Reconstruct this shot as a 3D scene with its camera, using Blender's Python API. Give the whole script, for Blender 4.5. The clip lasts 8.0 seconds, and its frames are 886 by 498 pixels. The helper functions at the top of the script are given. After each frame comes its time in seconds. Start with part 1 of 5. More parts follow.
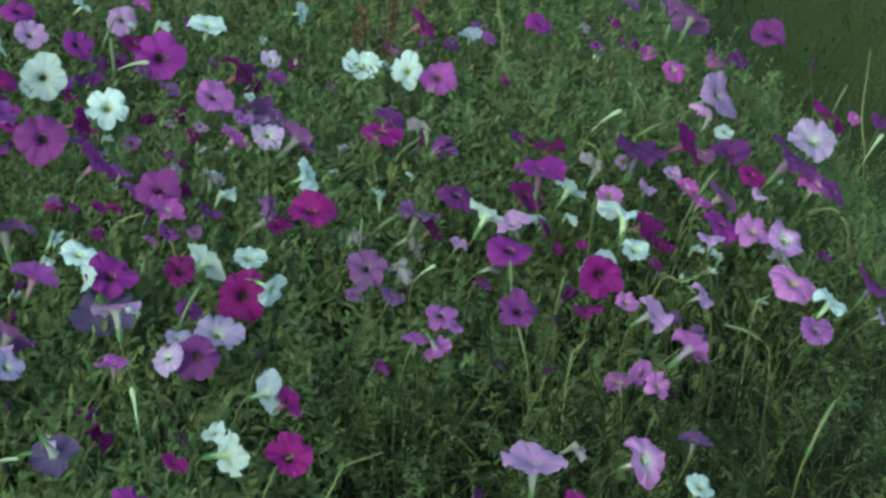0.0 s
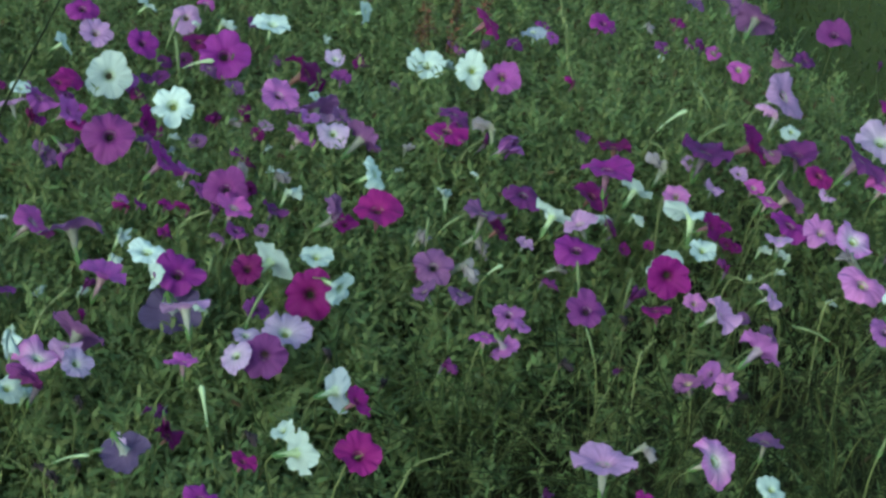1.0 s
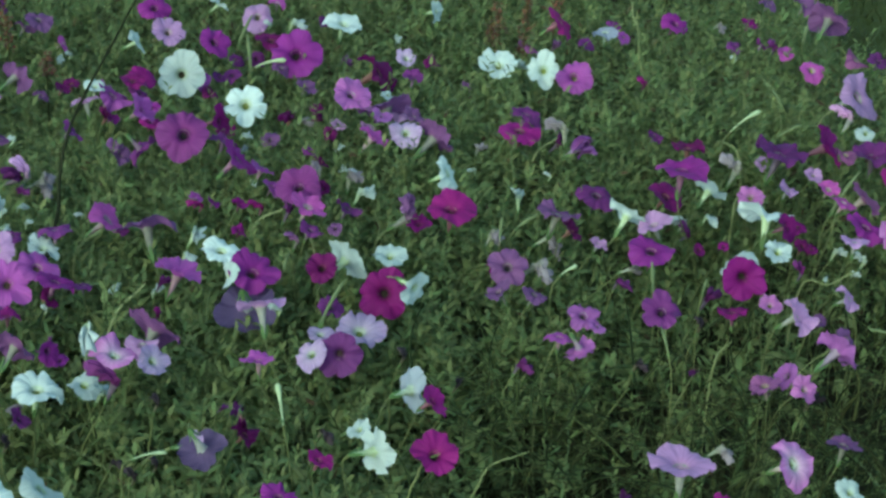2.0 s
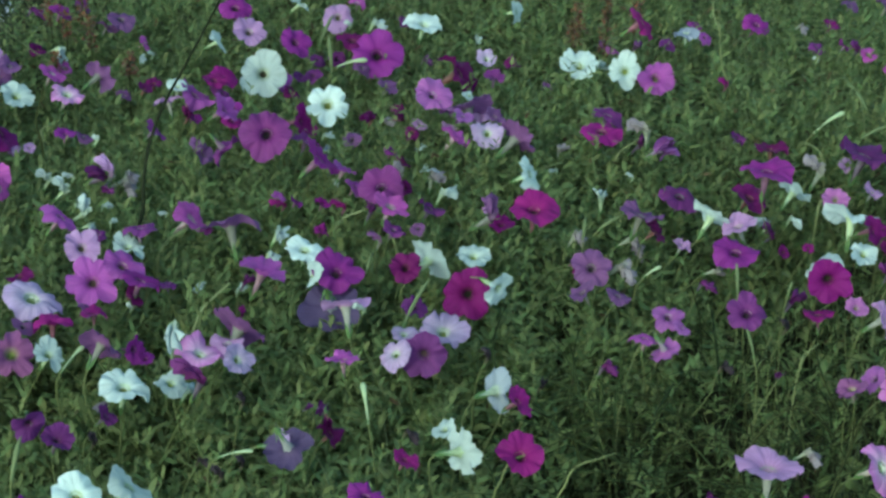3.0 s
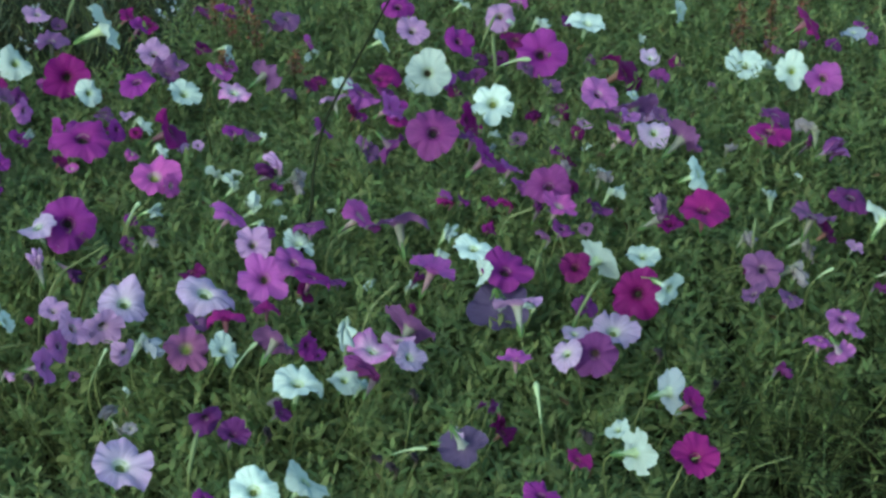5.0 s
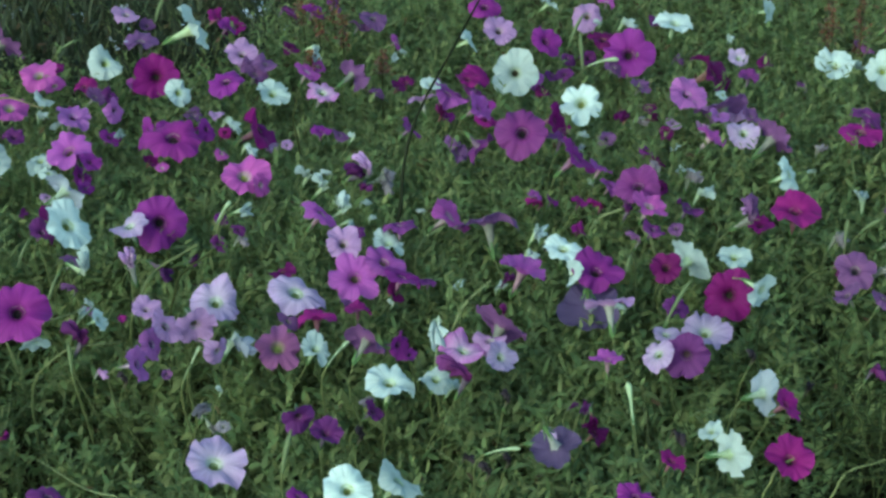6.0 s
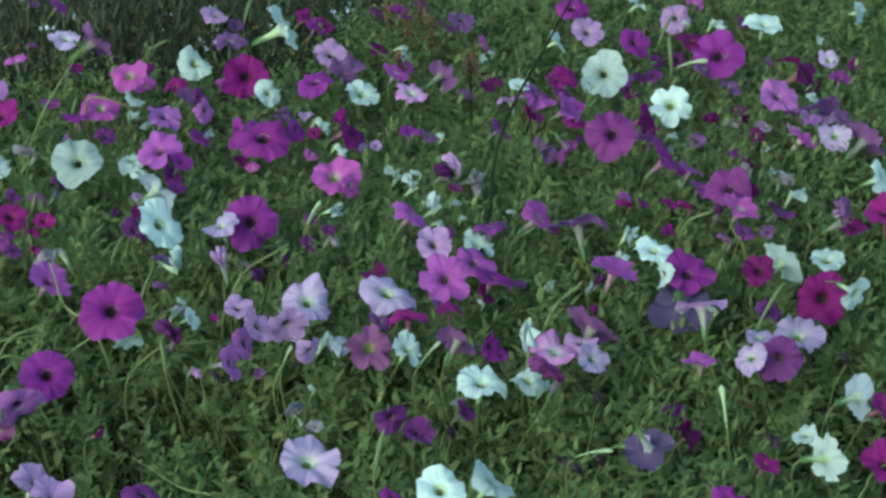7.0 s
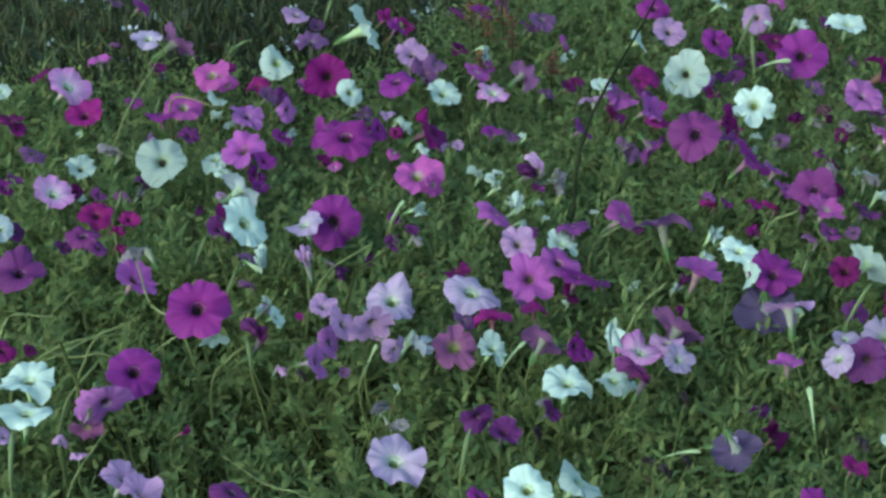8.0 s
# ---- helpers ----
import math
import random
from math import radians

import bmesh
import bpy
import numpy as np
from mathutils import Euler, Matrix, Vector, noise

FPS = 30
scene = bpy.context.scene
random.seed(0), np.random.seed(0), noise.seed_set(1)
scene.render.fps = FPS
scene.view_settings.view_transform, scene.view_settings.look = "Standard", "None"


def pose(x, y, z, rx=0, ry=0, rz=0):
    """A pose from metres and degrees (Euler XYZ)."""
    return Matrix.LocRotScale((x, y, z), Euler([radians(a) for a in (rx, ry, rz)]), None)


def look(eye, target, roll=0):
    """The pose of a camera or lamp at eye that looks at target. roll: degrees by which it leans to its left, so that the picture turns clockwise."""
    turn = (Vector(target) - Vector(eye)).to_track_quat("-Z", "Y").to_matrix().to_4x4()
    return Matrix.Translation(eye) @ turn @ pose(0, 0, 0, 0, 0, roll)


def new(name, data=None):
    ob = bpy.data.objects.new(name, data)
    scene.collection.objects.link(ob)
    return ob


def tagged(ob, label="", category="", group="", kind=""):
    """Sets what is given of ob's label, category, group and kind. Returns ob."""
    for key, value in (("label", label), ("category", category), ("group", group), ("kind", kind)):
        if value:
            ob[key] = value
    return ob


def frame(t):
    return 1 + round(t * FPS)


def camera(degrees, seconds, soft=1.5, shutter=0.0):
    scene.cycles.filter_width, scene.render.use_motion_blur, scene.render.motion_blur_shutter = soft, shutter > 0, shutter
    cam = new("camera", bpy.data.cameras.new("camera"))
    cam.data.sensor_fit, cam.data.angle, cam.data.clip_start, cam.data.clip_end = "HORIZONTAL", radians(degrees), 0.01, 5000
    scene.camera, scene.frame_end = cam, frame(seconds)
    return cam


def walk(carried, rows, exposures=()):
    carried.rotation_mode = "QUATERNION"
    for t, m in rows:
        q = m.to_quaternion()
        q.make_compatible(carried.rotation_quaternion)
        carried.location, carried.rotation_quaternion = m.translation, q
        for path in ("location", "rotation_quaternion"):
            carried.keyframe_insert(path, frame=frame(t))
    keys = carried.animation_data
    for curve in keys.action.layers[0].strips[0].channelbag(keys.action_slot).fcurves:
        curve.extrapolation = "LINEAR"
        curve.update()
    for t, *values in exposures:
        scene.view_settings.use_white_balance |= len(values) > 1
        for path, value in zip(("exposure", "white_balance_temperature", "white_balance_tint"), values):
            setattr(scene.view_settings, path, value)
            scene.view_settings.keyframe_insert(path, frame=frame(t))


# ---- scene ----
cam = camera(25.0, 8.0, soft=2.8)
PATH = [
    (0, 0, 0, 1.575, 62.83, -2.118, 8.571),
    (0.5, -0.0127, -0.0004, 1.5731, 62.777, -1.915, 9.166),
    (1, -0.0252, -0.0011, 1.5713, 62.796, -1.782, 9.934),
    (1.5, -0.0375, -0.002, 1.5696, 62.79, -1.582, 10.656),
    (3, -0.0736, -0.0065, 1.5657, 62.768, -0.744, 13.274),
    (3.5, -0.0853, -0.0086, 1.5647, 62.785, -0.393, 14.095),
    (4, -0.0969, -0.011, 1.5638, 62.771, -0.036, 15.06),
    (4.5, -0.1083, -0.0136, 1.5631, 62.765, 0.247, 15.953),
    (6, -0.1415, -0.0233, 1.562, 62.818, 1.345, 18.821),
    (6.5, -0.1523, -0.027, 1.5619, 62.864, 1.698, 19.789),
    (7, -0.1629, -0.0311, 1.562, 62.918, 2, 20.839),
    (7.5, -0.1734, -0.0354, 1.5622, 62.952, 2.31, 21.696),
    (8, -0.1837, -0.0401, 1.5626, 62.992, 2.689, 22.632),
]
walk(cam, [(t, pose(x, y, z, rx, ry, rz)) for t, x, y, z, rx, ry, rz in PATH], exposures=((0.0, 1.31, 5750, -37.5), (8.0, 1.38, 5750, -37.5)))

# ---- light: a dull, even evening sky ----
world = bpy.data.worlds.new("evening_sky")
scene.world = world
world.use_nodes = True
wt = world.node_tree
sky = wt.nodes.new("ShaderNodeTexSky")
sky.sky_type = "NISHITA"
sky.sun_disc = False
sky.sun_elevation = radians(32)
sky.sun_rotation = radians(200)
sky.air_density, sky.dust_density, sky.ozone_density = 1.0, 3.0, 1.0
wt.nodes["Background"].inputs["Strength"].default_value = 0.133
wt.links.new(sky.outputs["Color"], wt.nodes["Background"].inputs["Color"])
sun = new("sun", bpy.data.lights.new("sun", "SUN"))
sun.data.energy, sun.data.angle, sun.data.color = 0.34, radians(50), (1.0, 0.97, 0.92)
sun.matrix_world = look((-1.4, -3.6, 2.6), (0, 0, 0))


# ---- materials ----
def mat(name):
    m = bpy.data.materials.new(name)
    m.use_nodes = True
    nt = m.node_tree
    return m, nt, nt.nodes["Principled BSDF"], nt.nodes["Material Output"]


def node(nt, kind, **inputs):
    n = nt.nodes.new(kind)
    for key, value in inputs.items():
        n.inputs[key].default_value = value
    return n


def ramp(nt, stops):
    n = nt.nodes.new("ShaderNodeValToRGB")
    el = n.color_ramp.elements
    while len(el) < len(stops):
        el.new(0.5)
    for e, (at, c) in zip(el, stops):
        e.position, e.color = at, (*c, 1)
    return n


def thin(nt, bsdf, out, colour, share):
    """Lets part of the light through, as leaves and petals do."""
    tr = node(nt, "ShaderNodeBsdfTranslucent")
    mix = node(nt, "ShaderNodeMixShader", Fac=share)
    nt.links.new(colour, tr.inputs["Color"])
    nt.links.new(bsdf.outputs[0], mix.inputs[1])
    nt.links.new(tr.outputs[0], mix.inputs[2])
    nt.links.new(mix.outputs[0], out.inputs["Surface"])


def vary(nt, colour, source, spread=0.25, hue=0.015):
    """Brightness and hue that differ from piece to piece."""
    hsv = node(nt, "ShaderNodeHueSaturation")
    mv = node(nt, "ShaderNodeMapRange")
    mv.inputs["To Min"].default_value, mv.inputs["To Max"].default_value = 1 - spread, 1 + spread
    nt.links.new(source, mv.inputs["Value"])
    nt.links.new(mv.outputs[0], hsv.inputs["Value"])
    wn = node(nt, "ShaderNodeTexWhiteNoise")
    wn.noise_dimensions = "1D"
    nt.links.new(source, wn.inputs["W"])
    mh = node(nt, "ShaderNodeMapRange")
    mh.inputs["To Min"].default_value, mh.inputs["To Max"].default_value = 0.5 - hue, 0.5 + hue
    nt.links.new(wn.outputs["Value"], mh.inputs["Value"])
    nt.links.new(mh.outputs[0], hsv.inputs["Hue"])
    nt.links.new(colour, hsv.inputs["Color"])
    return hsv.outputs["Color"]


def foliage_material(name, dark, light, spread=0.35, share=0.25, rough=0.6, gloss=0.3):
    m, nt, b, out = mat(name)
    geo = nt.nodes.new("ShaderNodeNewGeometry")
    tc = nt.nodes.new("ShaderNodeTexCoord")
    n1 = node(nt, "ShaderNodeTexNoise", Scale=9.0, Detail=4.0)
    nt.links.new(tc.outputs["Object"], n1.inputs["Vector"])
    r = ramp(nt, [(0.32, dark), (0.68, light)])
    nt.links.new(n1.outputs["Fac"], r.inputs["Fac"])
    col = vary(nt, r.outputs["Color"], geo.outputs["Random Per Island"], spread, 0.03)
    nt.links.new(col, b.inputs["Base Color"])
    b.inputs["Roughness"].default_value = rough
    b.inputs["Specular IOR Level"].default_value = gloss
    n2 = node(nt, "ShaderNodeTexNoise", Scale=260.0, Detail=2.0)
    nt.links.new(tc.outputs["Object"], n2.inputs["Vector"])
    bump = node(nt, "ShaderNodeBump", Strength=0.25, Distance=0.001)
    nt.links.new(n2.outputs["Fac"], bump.inputs["Height"])
    nt.links.new(bump.outputs["Normal"], b.inputs["Normal"])
    if share:
        thin(nt, b, out, col, share)
    return m


LEAF = foliage_material("petunia_leaf", (0.153, 0.179, 0.074), (0.179, 0.207, 0.088), 0.18, 0.48)
STEM = foliage_material("green_stem", (0.086, 0.102, 0.044), (0.118, 0.136, 0.059), 0.30, 0.0)
PALE_STEM = foliage_material("pale_stem", (0.115, 0.135, 0.062), (0.165, 0.185, 0.092), 0.30, 0.0)
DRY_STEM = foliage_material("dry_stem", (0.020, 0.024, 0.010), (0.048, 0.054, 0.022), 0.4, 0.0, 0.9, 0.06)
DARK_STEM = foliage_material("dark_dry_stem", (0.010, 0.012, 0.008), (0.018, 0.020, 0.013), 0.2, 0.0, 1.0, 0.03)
GRASS = foliage_material("lawn_grass", (0.038, 0.041, 0.0115), (0.053, 0.057, 0.016), 0.15, 0.2)
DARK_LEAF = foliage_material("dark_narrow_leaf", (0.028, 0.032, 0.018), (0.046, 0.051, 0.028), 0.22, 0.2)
YOUNG_LEAF = foliage_material("young_leaf", (0.165, 0.195, 0.070), (0.230, 0.260, 0.110), 0.25, 0.4)
DRY_LEAF = foliage_material("dry_leaf", (0.052, 0.037, 0.021), (0.105, 0.079, 0.043), 0.35, 0.25, 0.8, 0.15)
STRAW = foliage_material("straw", (0.095, 0.080, 0.038), (0.150, 0.125, 0.060), 0.2, 0.0, 0.7)
SEED = foliage_material("seed_head", (0.060, 0.020, 0.013), (0.120, 0.046, 0.024), 0.4, 0.0)
SPECK = foliage_material("lavender_floret", (0.30, 0.30, 0.42), (0.45, 0.45, 0.60), 0.3, 0.2)


def soil_material():
    m, nt, b, out = mat("bed_soil")
    tc = nt.nodes.new("ShaderNodeTexCoord")
    n1 = node(nt, "ShaderNodeTexNoise", Scale=14.0, Detail=8.0)
    nt.links.new(tc.outputs["Object"], n1.inputs["Vector"])
    r = ramp(nt, [(0.3, (0.014, 0.012, 0.008)), (0.7, (0.042, 0.034, 0.022))])
    nt.links.new(n1.outputs["Fac"], r.inputs["Fac"])
    nt.links.new(r.outputs["Color"], b.inputs["Base Color"])
    b.inputs["Roughness"].default_value = 0.95
    b.inputs["Specular IOR Level"].default_value = 0.1
    bump = node(nt, "ShaderNodeBump", Strength=0.8, Distance=0.01)
    nt.links.new(n1.outputs["Fac"], bump.inputs["Height"])
    nt.links.new(bump.outputs["Normal"], b.inputs["Normal"])
    return m


def turf_material():
    m, nt, b, out = mat("turf")
    tc = nt.nodes.new("ShaderNodeTexCoord")
    n1 = node(nt, "ShaderNodeTexNoise", Scale=1.2, Detail=5.0)
    n2 = node(nt, "ShaderNodeTexNoise", Scale=90.0, Detail=3.0)
    for n in (n1, n2):
        nt.links.new(tc.outputs["Object"], n.inputs["Vector"])
    add = node(nt, "ShaderNodeMath")
    add.operation = "MULTIPLY_ADD"
    add.inputs[1].default_value = 0.5
    nt.links.new(n2.outputs["Fac"], add.inputs[0])
    half = node(nt, "ShaderNodeMath")
    half.operation = "MULTIPLY"
    half.inputs[1].default_value = 0.5
    nt.links.new(n1.outputs["Fac"], half.inputs[0])
    nt.links.new(half.outputs[0], add.inputs[2])
    r = ramp(nt, [(0.3, (0.040, 0.046, 0.014)), (0.7, (0.058, 0.066, 0.020))])
    nt.links.new(add.outputs[0], r.inputs["Fac"])
    nt.links.new(r.outputs["Color"], b.inputs["Base Color"])
    b.inputs["Roughness"].default_value = 0.9
    b.inputs["Specular IOR Level"].default_value = 0.1
    bump = node(nt, "ShaderNodeBump", Strength=0.6, Distance=0.01)
    nt.links.new(n2.outputs["Fac"], bump.inputs["Height"])
    nt.links.new(bump.outputs["Normal"], b.inputs["Normal"])
    return m


SOIL, TURF = soil_material(), turf_material()


def petal_material(name, heart, middle, rim, vein=0.2, share=0.35):
    """A petal: its colour runs from the heart to the rim, with fine veins spreading outward."""
    m, nt, b, out = mat(name)
    tc = nt.nodes.new("ShaderNodeTexCoord")
    info = nt.nodes.new("ShaderNodeObjectInfo")
    sep = nt.nodes.new("ShaderNodeSeparateXYZ")
    nt.links.new(tc.outputs["Object"], sep.inputs[0])
    flat = nt.nodes.new("ShaderNodeCombineXYZ")
    nt.links.new(sep.outputs["X"], flat.inputs["X"])
    nt.links.new(sep.outputs["Y"], flat.inputs["Y"])
    far = nt.nodes.new("ShaderNodeVectorMath")
    far.operation = "LENGTH"
    nt.links.new(flat.outputs[0], far.inputs[0])
    r = ramp(nt, [(0.15, heart), (0.34, middle), (0.95, rim)])
    nt.links.new(far.outputs["Value"], r.inputs["Fac"])
    turn = nt.nodes.new("ShaderNodeMath")
    turn.operation = "ARCTAN2"
    nt.links.new(sep.outputs["Y"], turn.inputs[0])
    nt.links.new(sep.outputs["X"], turn.inputs[1])
    polar = nt.nodes.new("ShaderNodeCombineXYZ")
    nt.links.new(turn.outputs[0], polar.inputs["X"])
    nt.links.new(far.outputs["Value"], polar.inputs["Y"])
    nt.links.new(info.outputs["Random"], polar.inputs["Z"])
    stretch = nt.nodes.new("ShaderNodeMapping")
    stretch.inputs["Scale"].default_value = (7.0, 1.2, 9.0)
    nt.links.new(polar.outputs[0], stretch.inputs["Vector"])
    streak = node(nt, "ShaderNodeTexNoise", Scale=1.6, Detail=3.0)
    nt.links.new(stretch.outputs[0], streak.inputs["Vector"])
    mr = node(nt, "ShaderNodeMapRange")
    mr.inputs["From Min"].default_value, mr.inputs["From Max"].default_value = 0.35, 0.65
    mr.inputs["To Min"].default_value, mr.inputs["To Max"].default_value = 1 - vein, 1 + 0.4 * vein
    nt.links.new(streak.outputs["Fac"], mr.inputs["Value"])
    veined = nt.nodes.new("ShaderNodeVectorMath")
    veined.operation = "SCALE"
    nt.links.new(r.outputs["Color"], veined.inputs[0])
    nt.links.new(mr.outputs[0], veined.inputs["Scale"])
    col = vary(nt, veined.outputs[0], info.outputs["Random"], 0.12, 0.012)
    nt.links.new(col, b.inputs["Base Color"])
    b.inputs["Roughness"].default_value = 0.65
    b.inputs["Specular IOR Level"].default_value = 0.12
    bump = node(nt, "ShaderNodeBump", Strength=0.35, Distance=0.0015)
    nt.links.new(streak.outputs["Fac"], bump.inputs["Height"])
    nt.links.new(bump.outputs["Normal"], b.inputs["Normal"])
    thin(nt, b, out, col, share)
    return m


def plain_material(name, a, c, share=0.0):
    m, nt, b, out = mat(name)
    tc = nt.nodes.new("ShaderNodeTexCoord")
    n1 = node(nt, "ShaderNodeTexNoise", Scale=5.0, Detail=3.0)
    nt.links.new(tc.outputs["Object"], n1.inputs["Vector"])
    r = ramp(nt, [(0.35, a), (0.65, c)])
    nt.links.new(n1.outputs["Fac"], r.inputs["Fac"])
    nt.links.new(r.outputs["Color"], b.inputs["Base Color"])
    b.inputs["Roughness"].default_value = 0.7
    if share:
        thin(nt, b, out, r.outputs["Color"], share)
    return m


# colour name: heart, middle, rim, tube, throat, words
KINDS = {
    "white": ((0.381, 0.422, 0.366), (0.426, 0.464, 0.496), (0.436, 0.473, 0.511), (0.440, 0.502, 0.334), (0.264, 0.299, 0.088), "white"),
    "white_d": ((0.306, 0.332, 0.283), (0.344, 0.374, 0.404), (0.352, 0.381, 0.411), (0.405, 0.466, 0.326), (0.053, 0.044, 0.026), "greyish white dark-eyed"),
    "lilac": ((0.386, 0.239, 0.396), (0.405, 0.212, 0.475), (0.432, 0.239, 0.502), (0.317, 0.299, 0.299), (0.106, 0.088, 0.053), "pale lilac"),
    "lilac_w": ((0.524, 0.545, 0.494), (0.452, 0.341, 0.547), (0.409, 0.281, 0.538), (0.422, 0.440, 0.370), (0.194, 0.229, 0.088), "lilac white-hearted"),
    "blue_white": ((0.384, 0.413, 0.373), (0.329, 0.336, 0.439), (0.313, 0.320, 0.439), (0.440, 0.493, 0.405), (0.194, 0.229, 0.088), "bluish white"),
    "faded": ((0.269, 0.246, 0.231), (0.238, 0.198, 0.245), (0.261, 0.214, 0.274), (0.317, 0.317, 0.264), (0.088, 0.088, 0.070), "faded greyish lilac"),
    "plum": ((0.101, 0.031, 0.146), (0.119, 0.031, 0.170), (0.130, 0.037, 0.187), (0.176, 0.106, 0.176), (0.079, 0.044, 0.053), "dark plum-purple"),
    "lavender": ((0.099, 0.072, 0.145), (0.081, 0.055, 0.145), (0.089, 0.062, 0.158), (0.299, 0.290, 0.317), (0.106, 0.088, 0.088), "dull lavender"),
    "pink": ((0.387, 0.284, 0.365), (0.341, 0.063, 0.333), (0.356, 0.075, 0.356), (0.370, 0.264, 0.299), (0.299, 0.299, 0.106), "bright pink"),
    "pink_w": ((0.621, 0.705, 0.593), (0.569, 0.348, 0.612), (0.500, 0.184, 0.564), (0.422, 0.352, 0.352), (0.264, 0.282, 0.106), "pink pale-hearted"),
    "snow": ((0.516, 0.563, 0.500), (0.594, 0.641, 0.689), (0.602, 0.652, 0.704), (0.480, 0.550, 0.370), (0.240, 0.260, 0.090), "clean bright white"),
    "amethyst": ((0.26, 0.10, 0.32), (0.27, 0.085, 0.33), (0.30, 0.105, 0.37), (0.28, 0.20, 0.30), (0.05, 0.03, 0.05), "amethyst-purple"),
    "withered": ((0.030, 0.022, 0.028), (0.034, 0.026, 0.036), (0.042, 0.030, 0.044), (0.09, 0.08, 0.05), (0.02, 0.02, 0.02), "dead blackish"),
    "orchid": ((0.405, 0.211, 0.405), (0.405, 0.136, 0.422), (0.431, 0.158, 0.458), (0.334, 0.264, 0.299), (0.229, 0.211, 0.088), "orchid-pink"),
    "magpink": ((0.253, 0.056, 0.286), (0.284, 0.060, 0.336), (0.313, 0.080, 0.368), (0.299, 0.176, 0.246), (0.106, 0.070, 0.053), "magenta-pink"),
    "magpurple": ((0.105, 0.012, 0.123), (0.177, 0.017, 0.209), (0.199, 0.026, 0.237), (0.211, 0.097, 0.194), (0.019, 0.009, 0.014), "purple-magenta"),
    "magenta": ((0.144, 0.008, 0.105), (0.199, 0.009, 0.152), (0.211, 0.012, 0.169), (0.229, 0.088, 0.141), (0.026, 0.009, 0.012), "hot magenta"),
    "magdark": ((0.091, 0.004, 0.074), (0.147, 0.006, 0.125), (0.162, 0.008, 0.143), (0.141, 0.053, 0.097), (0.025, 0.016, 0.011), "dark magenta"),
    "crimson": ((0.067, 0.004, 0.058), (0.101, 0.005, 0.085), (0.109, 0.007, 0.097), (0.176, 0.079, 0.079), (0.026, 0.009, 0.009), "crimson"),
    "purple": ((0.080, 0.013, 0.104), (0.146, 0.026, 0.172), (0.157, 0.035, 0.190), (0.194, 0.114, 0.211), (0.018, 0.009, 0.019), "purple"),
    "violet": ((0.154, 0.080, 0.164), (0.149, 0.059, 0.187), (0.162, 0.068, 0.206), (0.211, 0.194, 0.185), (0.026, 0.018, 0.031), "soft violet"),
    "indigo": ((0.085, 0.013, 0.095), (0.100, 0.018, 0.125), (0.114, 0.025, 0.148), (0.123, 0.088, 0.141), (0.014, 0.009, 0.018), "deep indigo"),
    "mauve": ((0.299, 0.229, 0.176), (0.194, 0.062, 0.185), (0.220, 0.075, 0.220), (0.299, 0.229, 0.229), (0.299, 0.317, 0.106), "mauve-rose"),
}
PETAL = {k: petal_material(k + "_petal", *v[:3], vein=0.08 if "white" in k or k == "snow" else 0.16) for k, v in KINDS.items()}
TUBE = {k: plain_material(k + "_tube", v[3], tuple(0.75 * c for c in v[3]), 0.25) for k, v in KINDS.items()}
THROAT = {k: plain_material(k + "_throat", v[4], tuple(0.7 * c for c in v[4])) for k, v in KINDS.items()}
CALYX = plain_material("calyx_green", (0.070, 0.120, 0.040), (0.120, 0.180, 0.065), 0.2)
BUD_GREEN = plain_material("bud_green", (0.105, 0.130, 0.060), (0.145, 0.170, 0.085), 0.25)


# ---- mesh helpers ----
def part(name, me, material, parent, label=""):
    """Links a mesh as one part of a thing."""
    if not me.materials:
        me.materials.append(material)
    ob = new(name, me)
    ob.parent = parent
    return tagged(ob, label)


def mesh_of(name, verts, tris, smooth=True):
    """A triangle mesh from arrays, quick also when it is large."""
    verts, tris = np.asarray(verts, dtype=np.float32), np.asarray(tris, dtype=np.int32)
    me = bpy.data.meshes.new(name)
    me.vertices.add(len(verts))
    me.vertices.foreach_set("co", verts.ravel())
    me.loops.add(tris.size)
    me.loops.foreach_set("vertex_index", tris.ravel())
    me.polygons.add(len(tris))
    me.polygons.foreach_set("loop_start", np.arange(0, tris.size, 3, dtype=np.int32))
    me.polygons.foreach_set("loop_total", np.full(len(tris), 3, dtype=np.int32))
    me.polygons.foreach_set("use_smooth", np.full(len(tris), smooth))
    me.update(calc_edges=True)
    return me


def grid_tris(rows, cols, closed=True):
    """The triangles of a grid of rows x cols points, closed round its columns."""
    out = []
    for i in range(rows - 1):
        for j in range(cols if closed else cols - 1):
            a, b = i * cols + j, i * cols + (j + 1) % cols
            out += [(a, b, b + cols), (a, b + cols, a + cols)]
    return out


def sweep(name, points, radii, sides=5):
    """A tapering tube along points."""
    verts = []
    for i, p in enumerate(points):
        d = (points[min(i + 1, len(points) - 1)] - points[max(i - 1, 0)]).normalized()
        u = d.orthogonal().normalized()
        v = d.cross(u)
        for k in range(sides):
            a = 2 * math.pi * k / sides
            verts.append(p + (u * math.cos(a) + v * math.sin(a)) * radii[i])
    return mesh_of(name, [tuple(v) for v in verts], grid_tris(len(points), sides))


